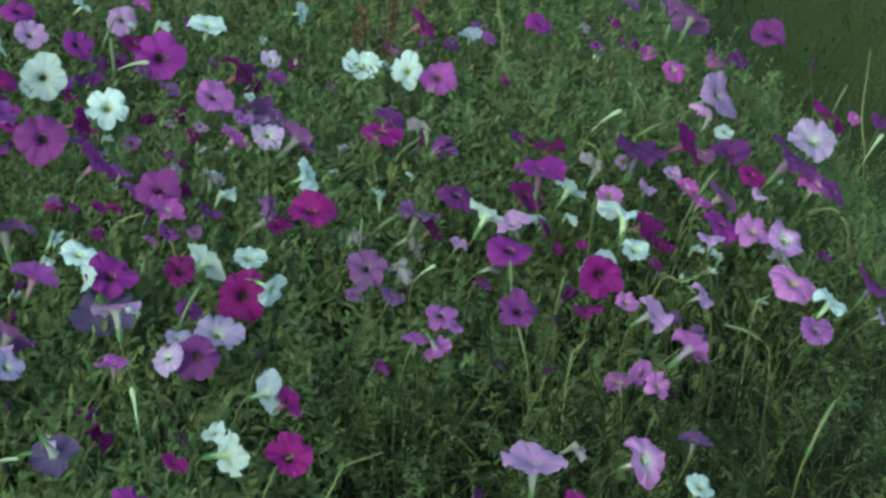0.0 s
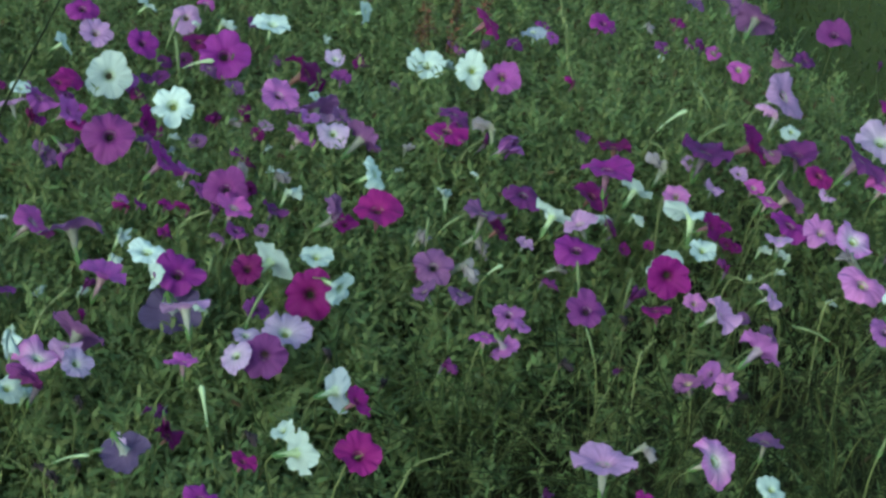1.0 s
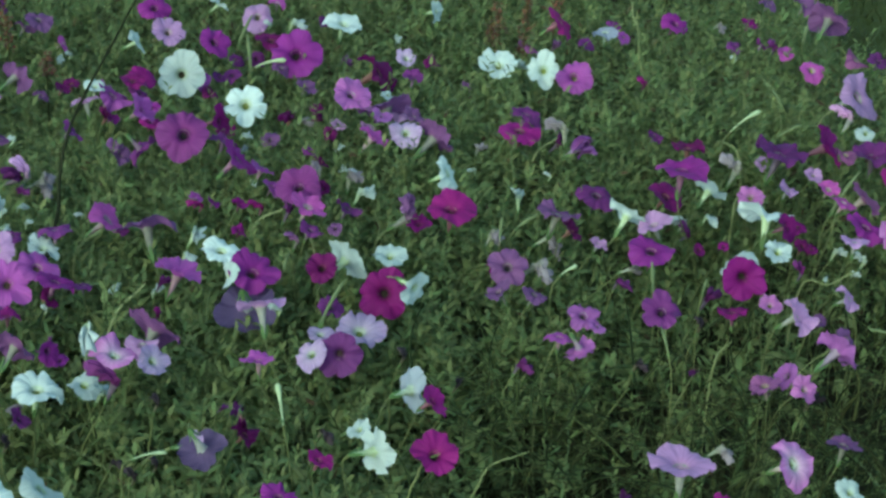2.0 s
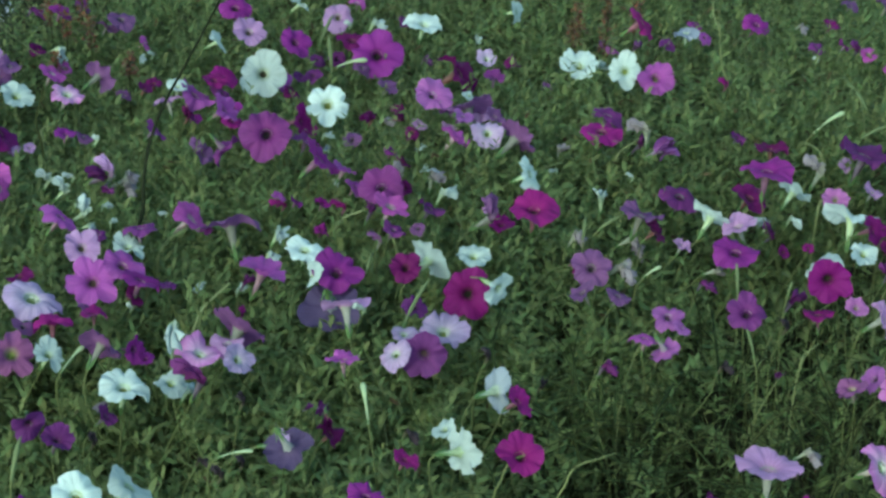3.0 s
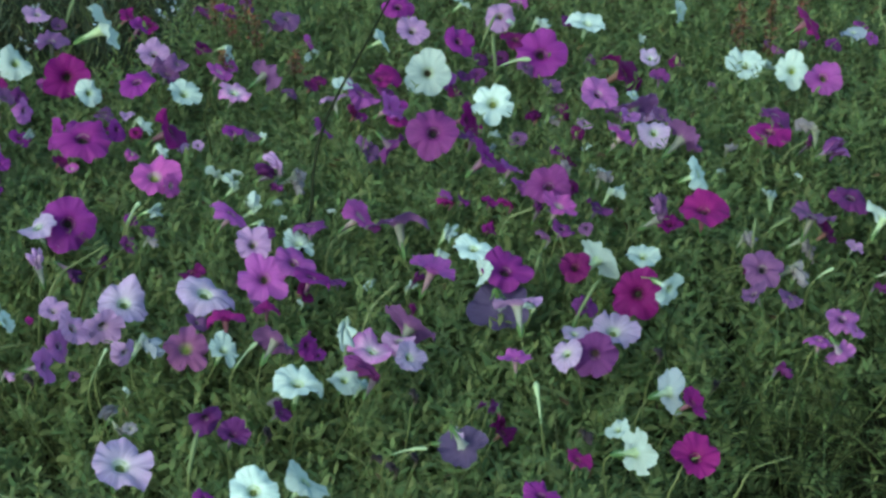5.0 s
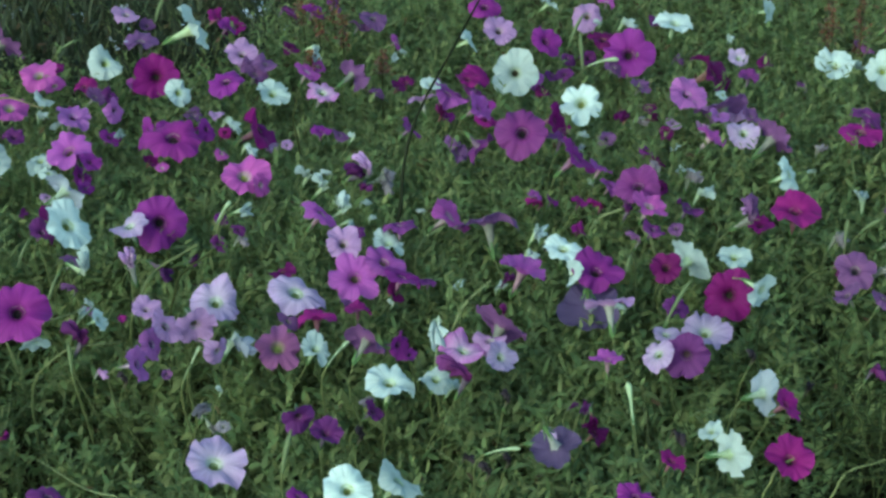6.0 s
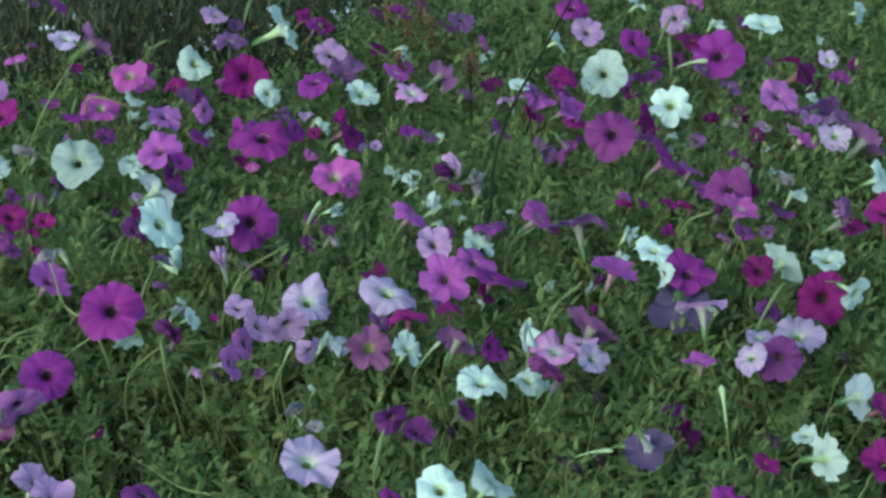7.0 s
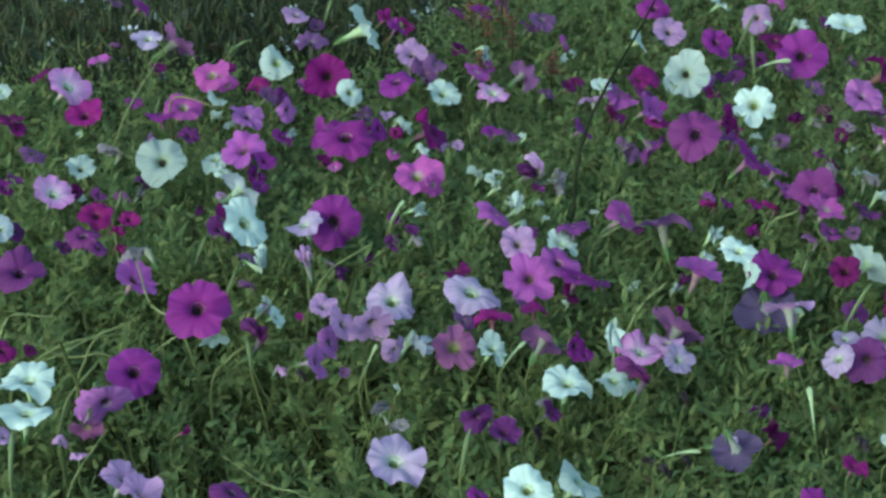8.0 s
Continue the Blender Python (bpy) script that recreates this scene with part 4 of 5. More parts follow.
petunia("lilac", "open", -0.224, 2.415, 0.377, 0.052, -159, 69)
petunia("magpurple", "open", -1.742, 2.411, 0.363, 0.053, 136, 77)
petunia("violet", "open", -0.352, 2.404, 0.384, 0.061, 34, 71)
petunia("crimson", "open", -0.331, 2.403, 0.360, 0.040, 1, 47)
petunia("indigo", "wilt", -0.698, 2.401, 0.343, 0.032, -17, 14)
petunia("faded", "wilt", -0.439, 2.397, 0.344, 0.034, 9, 64)
petunia("magpurple", "open", -1.464, 2.397, 0.371, 0.053, -132, 23)
petunia("indigo", "open", -0.642, 2.396, 0.360, 0.041, 8, 66)
petunia("magdark", "wilt", -0.763, 2.395, 0.345, 0.024, 8, 65)
petunia("pink", "open", -1.338, 2.395, 0.355, 0.025, -4, 59)
petunia("lilac", "open", -0.293, 2.393, 0.349, 0.028, 9, 65)
petunia("magenta", "open", -0.494, 2.377, 0.387, 0.070, -64, 78)
petunia("white", "star", -0.055, 2.391, 0.368, 0.045, -52, 62)
petunia("magpink", "open", -0.858, 2.390, 0.353, 0.025, 23, 63)
petunia("amethyst", "star", -1.584, 2.403, 0.383, 0.058, -14, 63)
petunia("indigo", "wilt", -0.723, 2.387, 0.349, 0.031, 24, 64)
petunia("faded", "wilt", -1.085, 2.385, 0.350, 0.036, 8, 25)
petunia("magenta", "wilt", -0.847, 2.385, 0.344, 0.024, -9, 64)
petunia("crimson", "open", -0.159, 2.384, 0.360, 0.021, -31, 42)
petunia("magdark", "open", -0.791, 2.380, 0.355, 0.025, 8, 65)
petunia("indigo", "wilt", -0.021, 2.377, 0.348, 0.026, -7, 69)
petunia("indigo", "open", 0.261, 2.373, 0.363, 0.056, 21, 55)
petunia("white", "wilt", -1.191, 2.368, 0.349, 0.031, 9, 61)
petunia("indigo", "wilt", -1.106, 2.366, 0.363, 0.045, 8, 25)
petunia("white", "wilt", 0.008, 2.362, 0.351, 0.012, -45, 65)
petunia("white", "open", -0.106, 2.366, 0.358, 0.057, -177, 68)
petunia("violet", "wilt", -0.546, 2.357, 0.375, 0.050, -2, 37)
petunia("magenta", "open", -1.844, 2.355, 0.372, 0.061, -59, 66)
petunia("lilac", "wilt", -1.723, 2.347, 0.354, 0.024, -1, 55)
petunia("indigo", "open", -1.653, 2.342, 0.366, 0.036, -13, 71)
petunia("magpurple", "open", -0.218, 2.341, 0.376, 0.064, -64, 76)
petunia("pink", "open", -0.684, 2.345, 0.382, 0.052, -4, 66)
petunia("crimson", "open", -1.427, 2.338, 0.356, 0.027, 10, 59)
petunia("white", "wilt", -1.136, 2.335, 0.335, 0.031, 9, 61)
petunia("magdark", "open", -0.778, 2.333, 0.338, 0.025, 8, 65)
petunia("faded", "wilt", -0.242, 2.329, 0.349, 0.027, -6, 30)
petunia("white", "wilt", -1.149, 2.327, 0.355, 0.034, 6, 44)
petunia("orchid", "open", 0.154, 2.316, 0.382, 0.065, -40, 61)
petunia("magpink", "star", -1.542, 2.303, 0.376, 0.076, -102, 63)
petunia("magpurple", "open", -1.522, 2.299, 0.339, 0.035, -1, 41)
petunia("indigo", "wilt", -0.255, 2.298, 0.346, 0.024, -6, 66)
petunia("pink", "open", -1.257, 2.296, 0.375, 0.072, -49, 61)
petunia("faded", "wilt", -0.363, 2.295, 0.357, 0.040, -8, 48)
petunia("white", "open", -1.583, 2.292, 0.359, 0.044, -75, 79)
petunia("magdark", "open", -0.096, 2.300, 0.369, 0.060, -78, 13)
petunia("white", "wilt", -0.985, 2.289, 0.358, 0.014, -23, 60)
petunia("pink", "open", -1.228, 2.289, 0.365, 0.037, -11, 13)
petunia("crimson", "open", -1.933, 2.288, 0.380, 0.037, 2, 80)
petunia("violet", "open", -0.896, 2.288, 0.358, 0.081, 123, 52)
petunia("indigo", "wilt", -0.138, 2.287, 0.341, 0.035, -6, 67)
petunia("violet", "wilt", -0.683, 2.287, 0.357, 0.024, 8, 66)
petunia("lilac", "open", 0.265, 2.286, 0.361, 0.026, -6, 32)
petunia("purple", "open", -0.665, 2.285, 0.378, 0.036, -10, 66)
petunia("pink", "open", -0.945, 2.285, 0.359, 0.063, 17, 38)
petunia("magdark", "open", -1.922, 2.284, 0.370, 0.035, 12, 55)
petunia("magdark", "open", -0.417, 2.278, 0.359, 0.024, -18, 15)
petunia("magpurple", "open", -1.489, 2.274, 0.376, 0.036, -2, 57)
petunia("snow", "star", 0.201, 2.274, 0.383, 0.054, 10, 57)
petunia("white", "wilt", -1.087, 2.270, 0.338, 0.031, 2, 27)
petunia("lilac", "open", 0.041, 2.269, 0.375, 0.038, -4, 36)
petunia("violet", "open", -0.397, 2.269, 0.364, 0.053, -74, 53)
petunia("white", "open", -1.556, 2.268, 0.353, 0.030, -14, 72)
petunia("white", "wilt", -0.818, 2.267, 0.364, 0.038, 8, 64)
petunia("white", "open", -0.552, 2.263, 0.364, 0.047, -64, 73)
petunia("orchid", "open", -0.057, 2.260, 0.357, 0.033, -59, 60)
petunia("white", "wilt", -1.087, 2.248, 0.365, 0.036, 4, 35)
petunia("faded", "wilt", -1.715, 2.248, 0.368, 0.037, 11, 56)
petunia("snow", "open", -0.776, 2.243, 0.355, 0.055, -42, 77)
petunia("amethyst", "open", 0.183, 2.241, 0.357, 0.048, -50, 67)
petunia("white", "open", -0.603, 2.239, 0.365, 0.065, 61, 18)
petunia("purple", "open", -1.063, 2.234, 0.345, 0.025, 9, 62)
petunia("white", "wilt", -0.819, 2.228, 0.352, 0.029, 9, 64)
petunia("indigo", "open", -1.668, 2.228, 0.339, 0.029, 12, 57)
petunia("white_d", "open", -1.632, 2.226, 0.378, 0.076, -60, 50)
petunia("magpurple", "open", -1.262, 2.225, 0.340, 0.024, -4, 59)
petunia("violet", "open", -0.353, 2.221, 0.355, 0.035, 10, 65)
petunia("magpink", "open", -1.105, 2.216, 0.375, 0.054, 26, 50)
petunia("blue_white", "open", -1.495, 2.215, 0.358, 0.068, 65, 17)
petunia("violet", "open", -0.399, 2.212, 0.358, 0.039, -159, 63)
petunia("violet", "open", -1.842, 2.208, 0.371, 0.043, 28, 55)
petunia("white", "wilt", -1.213, 2.205, 0.371, 0.037, 9, 24)
petunia("purple", "open", -1.228, 2.204, 0.337, 0.022, -4, 60)
petunia("purple", "open", -0.990, 2.201, 0.381, 0.047, 106, 74)
petunia("magdark", "open", -0.103, 2.199, 0.375, 0.041, 117, 80)
petunia("lilac", "open", -1.519, 2.198, 0.350, 0.023, 11, 58)
petunia("white_d", "open", -1.755, 2.198, 0.362, 0.049, -24, 65)
petunia("lilac", "open", -0.021, 2.197, 0.380, 0.052, -2, 40)
petunia("amethyst", "open", -0.265, 2.169, 0.349, 0.025, -5, 66)
petunia("purple", "star", -0.189, 2.189, 0.369, 0.054, -78, 61)
petunia("crimson", "open", -0.625, 2.191, 0.373, 0.044, -66, 52)
petunia("withered", "wilt", -0.138, 2.184, 0.357, 0.023, -5, 68)
petunia("magdark", "open", -0.541, 2.180, 0.352, 0.068, -80, 32)
petunia("purple", "wilt", -1.548, 2.179, 0.333, 0.024, -1, 57)
petunia("white", "star", -0.998, 2.177, 0.363, 0.048, -14, 79)
petunia("amethyst", "star", -0.284, 2.180, 0.356, 0.047, -58, 63)
petunia("magpurple", "open", -0.713, 2.177, 0.364, 0.067, -46, 66)
petunia("faded", "wilt", -1.647, 2.175, 0.342, 0.025, 12, 57)
petunia("mauve", "open", -1.670, 2.168, 0.339, 0.027, 0, 56)
petunia("white", "open", -0.744, 2.162, 0.362, 0.038, -146, 19)
petunia("lavender", "open", -0.713, 2.150, 0.321, 0.078, 94, -56)
petunia("magpurple", "open", -1.317, 2.144, 0.364, 0.080, -60, 32)
petunia("amethyst", "open", 0.031, 2.157, 0.361, 0.063, 48, 24)
petunia("purple", "open", -1.236, 2.156, 0.337, 0.029, -12, 37)
petunia("white", "open", -0.495, 2.159, 0.375, 0.050, -30, -6)
petunia("crimson", "open", -1.738, 2.155, 0.345, 0.027, -0, 32)
petunia("purple", "open", -1.698, 2.152, 0.347, 0.027, 1, 55)
petunia("faded", "wilt", -1.203, 2.149, 0.353, 0.024, 10, 60)
petunia("magpurple", "open", -1.400, 2.363, 0.390, 0.086, -61, 68)
petunia("white", "wilt", -0.837, 2.142, 0.335, 0.020, -60, 64)
petunia("white", "wilt", -0.666, 2.141, 0.333, 0.020, -8, 66)
petunia("indigo", "open", -1.833, 2.139, 0.359, 0.027, 13, 55)
petunia("lilac", "open", -1.045, 2.138, 0.374, 0.052, -44, 50)
petunia("magpurple", "open", -1.853, 2.138, 0.343, 0.032, 2, 54)
petunia("magpink", "open", -0.798, 2.137, 0.374, 0.065, 36, 65)
petunia("white", "wilt", -0.879, 2.137, 0.345, 0.020, -58, 64)
petunia("purple", "open", -0.929, 2.135, 0.338, 0.025, 105, 80)
petunia("lilac", "open", -1.326, 2.133, 0.339, 0.025, 11, 59)
petunia("indigo", "open", -0.597, 2.129, 0.353, 0.034, -29, 65)
petunia("white", "wilt", -1.707, 2.128, 0.352, 0.019, 1, 55)
petunia("indigo", "wilt", -0.819, 2.123, 0.360, 0.025, 9, 64)
petunia("lilac_w", "open", -1.350, 2.118, 0.369, 0.056, -138, 76)
petunia("magpink", "open", -0.975, 2.105, 0.375, 0.057, -21, 60)
petunia("pink_w", "open", -1.738, 2.100, 0.369, 0.066, -8, 61)
petunia("indigo", "wilt", -1.241, 2.094, 0.345, 0.027, 13, 33)
petunia("magpurple", "open", -0.945, 2.089, 0.367, 0.052, 33, 65)
petunia("magdark", "open", -1.453, 2.101, 0.374, 0.048, -1, 58)
petunia("withered", "wilt", -0.207, 2.090, 0.346, 0.022, -4, 67)
petunia("amethyst", "star", -0.276, 2.083, 0.359, 0.042, 20, -62)
petunia("crimson", "open", -1.113, 2.087, 0.349, 0.034, -141, 75)
petunia("amethyst", "open", -0.030, 2.086, 0.357, 0.037, -148, 37)
petunia("indigo", "wilt", -0.136, 2.082, 0.350, 0.016, -22, 67)
petunia("snow", "open", -1.410, 2.069, 0.385, 0.077, -8, 42)
petunia("magpink", "open", -0.301, 2.082, 0.378, 0.037, 60, 78)
petunia("crimson", "open", -0.950, 2.081, 0.345, 0.032, -6, 30)
petunia("lilac_w", "open", -0.556, 2.112, 0.334, 0.063, -58, 68)
petunia("magenta", "open", -1.602, 2.077, 0.357, 0.030, -41, 55)
petunia("white", "wilt", -0.953, 2.069, 0.332, 0.013, -21, 61)
petunia("magpink", "star", -1.005, 2.071, 0.363, 0.068, -67, 44)
petunia("withered", "wilt", 0.002, 2.063, 0.340, 0.030, -5, 69)
petunia("purple", "open", -1.447, 2.058, 0.374, 0.040, -1, 57)
petunia("magenta", "open", -1.639, 2.054, 0.370, 0.049, -35, 59)
petunia("mauve", "open", -0.053, 2.053, 0.361, 0.038, -162, 77)
petunia("magdark", "wilt", -0.796, 2.046, 0.359, 0.021, 10, 64)
petunia("orchid", "open", -0.005, 2.040, 0.369, 0.038, -31, 46)
petunia("lilac_w", "open", -0.599, 2.082, 0.340, 0.037, -18, 74)
petunia("magenta", "wilt", -1.604, 2.039, 0.360, 0.024, -11, 54)
petunia("indigo", "wilt", -0.342, 2.034, 0.359, 0.026, 11, 65)
petunia("violet", "open", -0.996, 2.032, 0.345, 0.026, 10, 62)
petunia("violet", "open", -1.390, 2.030, 0.353, 0.033, 23, 58)
petunia("plum", "wilt", -1.263, 2.037, 0.354, 0.034, -18, -12)
petunia("withered", "wilt", -0.480, 2.025, 0.355, 0.022, -3, 64)
petunia("magpink", "open", -1.619, 2.020, 0.338, 0.028, -10, 54)
petunia("lilac", "open", -0.656, 2.017, 0.411, 0.064, 117, 56)
petunia("violet", "open", -0.788, 2.015, 0.360, 0.074, 72, 38)
petunia("lilac", "wilt", -1.289, 2.004, 0.375, 0.045, -163, 81)
petunia("magenta", "wilt", -1.583, 2.012, 0.349, 0.022, -11, 54)
petunia("indigo", "open", -1.745, 2.011, 0.350, 0.035, 7, 32)
petunia("withered", "wilt", -0.411, 2.005, 0.337, 0.022, -3, 65)
petunia("lilac_w", "open", -1.055, 2.002, 0.373, 0.077, -12, 68)
petunia("purple", "open", -1.625, 1.996, 0.369, 0.050, -63, 80)
petunia("plum", "open", -0.563, 2.033, 0.341, 0.059, -81, 16)
petunia("indigo", "open", -1.651, 1.983, 0.353, 0.025, 2, 55)
petunia("faded", "wilt", -1.519, 1.983, 0.369, 0.044, 152, 40)
petunia("lilac_w", "open", -0.595, 2.018, 0.348, 0.043, -123, 60)
petunia("lilac", "open", -0.793, 1.976, 0.359, 0.044, -142, 81)
petunia("white", "wilt", -1.339, 1.970, 0.371, 0.038, -12, -15)
petunia("lilac", "open", -1.178, 1.969, 0.358, 0.039, -133, 25)
petunia("magdark", "open", -0.959, 1.965, 0.382, 0.035, 102, 80)
petunia("white", "wilt", -0.856, 1.963, 0.383, 0.044, -93, 72)
petunia("magenta", "open", -1.013, 1.963, 0.364, 0.050, 102, 77)
petunia("blue_white", "open", -1.733, 1.960, 0.379, 0.039, -36, 54)
petunia("violet", "open", -1.046, 1.951, 0.358, 0.031, -3, 61)
petunia("violet", "wilt", -1.339, 1.949, 0.358, 0.022, -13, 56)
petunia("lilac_w", "open", -1.142, 1.948, 0.373, 0.067, -46, 63)
petunia("lilac_w", "open", -0.767, 1.943, 0.357, 0.045, -15, 42)
petunia("pink_w", "open", -0.813, 1.940, 0.362, 0.056, 11, 66)
petunia("magpink", "open", -0.637, 1.939, 0.380, 0.041, 115, 82)
petunia("lilac", "wilt", -1.326, 1.939, 0.339, 0.022, -0, 59)
petunia("blue_white", "open", -0.452, 1.947, 0.359, 0.056, 55, -8)
petunia("violet", "star", 0.041, 1.926, 0.373, 0.044, 27, 81)
petunia("white", "wilt", -1.323, 1.924, 0.334, 0.025, -13, 57)
petunia("magpink", "open", -1.495, 1.914, 0.364, 0.063, -1, 56)
petunia("magpurple", "open", -0.886, 1.913, 0.370, 0.037, -15, 17)
petunia("snow", "open", -1.287, 1.908, 0.344, 0.032, 7, 26)
petunia("violet", "open", -0.922, 1.905, 0.379, 0.060, 79, 27)
petunia("faded", "wilt", -0.093, 1.902, 0.360, 0.028, -1, 41)
petunia("indigo", "wilt", -0.646, 1.902, 0.333, 0.023, 11, 66)
petunia("lilac", "open", -1.214, 1.899, 0.377, 0.040, -15, 74)
petunia("magenta", "open", -0.420, 1.908, 0.373, 0.041, -7, 44)
petunia("mauve", "star", -1.038, 1.896, 0.352, 0.063, -59, 50)
petunia("indigo", "wilt", -0.652, 1.895, 0.341, 0.020, 11, 66)
petunia("lilac", "open", -1.144, 1.892, 0.365, 0.056, -45, -13)
petunia("white", "wilt", -0.812, 1.884, 0.340, 0.026, 11, 64)
petunia("white", "open", 0.053, 1.876, 0.343, 0.036, -27, 63)
petunia("pink_w", "open", -0.009, 1.873, 0.373, 0.060, -21, 38)
petunia("white", "open", -0.498, 1.864, 0.350, 0.033, -150, 63)
petunia("blue_white", "wilt", -1.079, 1.862, 0.375, 0.044, 12, 61)
petunia("lilac", "open", -1.167, 1.862, 0.380, 0.051, 4, 44)
petunia("white", "star", -0.972, 1.861, 0.381, 0.044, -10, 61)
petunia("purple", "open", -1.636, 1.861, 0.378, 0.068, -27, 62)
petunia("white", "open", -0.818, 1.851, 0.371, 0.042, -29, 68)
petunia("withered", "wilt", -0.730, 1.850, 0.358, 0.022, 11, 65)
petunia("crimson", "open", -0.625, 1.847, 0.335, 0.034, 8, 49)
petunia("indigo", "wilt", -0.777, 1.847, 0.384, 0.046, 11, 64)
petunia("lilac", "open", -0.132, 1.845, 0.373, 0.074, 94, 82)
petunia("crimson", "wilt", -0.628, 1.844, 0.344, 0.030, -64, -32)
petunia("withered", "wilt", -0.533, 1.838, 0.359, 0.023, -1, 64)
petunia("white", "open", -1.362, 1.836, 0.373, 0.044, 13, 23)
petunia("snow", "open", -0.869, 1.833, 0.370, 0.063, -18, 79)
petunia("faded", "wilt", -0.890, 1.833, 0.342, 0.021, -3, 63)
petunia("indigo", "wilt", -0.191, 1.826, 0.336, 0.024, -2, 68)
petunia("amethyst", "open", -1.166, 1.823, 0.376, 0.044, 4, 27)
petunia("lilac", "open", -1.080, 1.821, 0.379, 0.038, -23, -16)
petunia("magenta", "open", -0.400, 1.821, 0.358, 0.055, -58, 60)
petunia("magenta", "open", -0.081, 1.815, 0.348, 0.027, -20, 69)
petunia("magenta", "open", -0.528, 1.806, 0.342, 0.034, 10, 67)
petunia("indigo", "wilt", -1.248, 1.801, 0.380, 0.043, 13, 59)
petunia("white", "open", -1.315, 1.799, 0.364, 0.036, -54, -42)
petunia("lilac", "wilt", -1.229, 1.795, 0.343, 0.021, 13, 60)
petunia("magpurple", "open", -1.333, 1.797, 0.408, 0.078, -56, 47)
petunia("white", "open", -0.457, 1.783, 0.377, 0.055, 46, -13)
petunia("amethyst", "open", -1.164, 1.779, 0.373, 0.047, 4, 18)
petunia("withered", "wilt", -1.177, 1.769, 0.352, 0.020, 13, 60)
petunia("indigo", "open", -0.872, 1.786, 0.356, 0.031, 8, 46)
petunia("lilac_w", "open", -0.663, 1.770, 0.360, 0.039, 42, -14)
petunia("withered", "wilt", -0.876, 1.756, 0.338, 0.022, 12, 63)
petunia("withered", "wilt", -0.751, 1.753, 0.337, 0.019, 12, 65)
petunia("withered", "wilt", -0.698, 1.749, 0.343, 0.020, 12, 65)
petunia("faded", "wilt", -1.059, 1.744, 0.354, 0.034, 25, 60)
petunia("indigo", "open", -0.936, 1.718, 0.375, 0.039, -63, -3)
petunia("crimson", "open", -1.547, 1.741, 0.341, 0.020, 4, 56)
petunia("lavender", "open", -0.644, 1.753, 0.366, 0.058, 45, -64)
petunia("indigo", "open", -0.905, 1.723, 0.360, 0.042, -6, 70)
petunia("faded", "wilt", -1.051, 1.728, 0.335, 0.024, -35, -32)
petunia("magenta", "open", -1.561, 1.704, 0.360, 0.039, 4, 56)
petunia("magpurple", "open", -1.374, 1.705, 0.364, 0.068, -48, 56)
petunia("withered", "wilt", -0.704, 1.697, 0.360, 0.021, 13, 65)
petunia("magpurple", "open", -0.537, 1.672, 0.381, 0.041, -14, 83)
petunia("white", "open", -0.787, 1.645, 0.369, 0.056, 29, 49)
petunia("snow", "open", -1.476, 1.634, 0.375, 0.071, -31, 85)
petunia("magenta", "wilt", -1.267, 1.631, 0.341, 0.018, 5, 27)
petunia("lilac_w", "open", -0.993, 1.620, 0.369, 0.072, -22, 68)
petunia("amethyst", "open", -1.393, 1.621, 0.359, 0.036, -124, 30)
petunia("amethyst", "open", -1.355, 1.614, 0.371, 0.062, -39, -12)
petunia("snow", "open", -0.834, 1.608, 0.373, 0.058, -53, 65)
petunia("magpurple", "open", -0.882, 1.589, 0.366, 0.025, 0, 63)
petunia("snow", "open", -1.450, 1.587, 0.362, 0.068, 43, 81)
petunia("lilac", "open", -1.394, 1.571, 0.341, 0.021, 15, 58)
petunia("mauve", "open", -1.357, 1.569, 0.365, 0.042, -71, -24)
petunia("lilac", "open", -1.351, 1.541, 0.351, 0.020, 96, 73)
petunia("lilac", "open", -1.450, 1.540, 0.355, 0.028, 16, 57)
petunia("purple", "open", -1.140, 1.517, 0.362, 0.047, 26, 59)
petunia("lilac", "open", -1.259, 1.493, 0.369, 0.057, 27, 60)
petunia("lilac", "open", -1.227, 1.473, 0.368, 0.052, 23, 52)
petunia("magdark", "open", -1.071, 2.778, 0.355, 0.049, -28, 68)
petunia("purple", "open", -1.053, 2.716, 0.358, 0.038, 3, 58)
petunia("magpurple", "open", -1.014, 2.656, 0.359, 0.028, -94, 60)
petunia("violet", "open", -1.017, 2.527, 0.338, 0.032, -4, 71)
petunia("indigo", "open", -0.924, 2.916, 0.349, 0.030, -61, 52)
petunia("magenta", "open", -0.890, 2.652, 0.340, 0.023, -58, 44)
petunia("blue_white", "wilt", -0.837, 2.566, 0.354, 0.018, -59, 80)
petunia("crimson", "open", -0.786, 2.771, 0.338, 0.024, -85, 75)
petunia("white", "wilt", -0.714, 2.647, 0.335, 0.020, -54, 47)
petunia("white", "wilt", -0.688, 2.565, 0.340, 0.023, -35, 47)
petunia("blue_white", "wilt", -0.660, 2.538, 0.342, 0.020, 26, 54)
petunia("white", "open", -0.680, 2.815, 0.352, 0.024, -13, 54)
petunia("lilac", "open", -0.649, 2.760, 0.352, 0.038, -77, 82)
petunia("magpurple", "open", -0.836, 2.401, 0.342, 0.022, 27, 55)
petunia("crimson", "open", -0.701, 2.488, 0.339, 0.022, -69, 50)
petunia("violet", "open", -0.648, 2.348, 0.350, 0.021, -89, 55)
petunia("lilac", "open", -0.572, 2.442, 0.343, 0.017, -101, 68)
petunia("magdark", "open", -0.542, 2.397, 0.347, 0.036, -61, 76)
petunia("faded", "wilt", -0.507, 2.642, 0.353, 0.023, -70, 62)
petunia("white", "wilt", -0.504, 2.609, 0.336, 0.016, -123, 82)
petunia("white", "wilt", -0.392, 2.616, 0.335, 0.014, -2, 66)
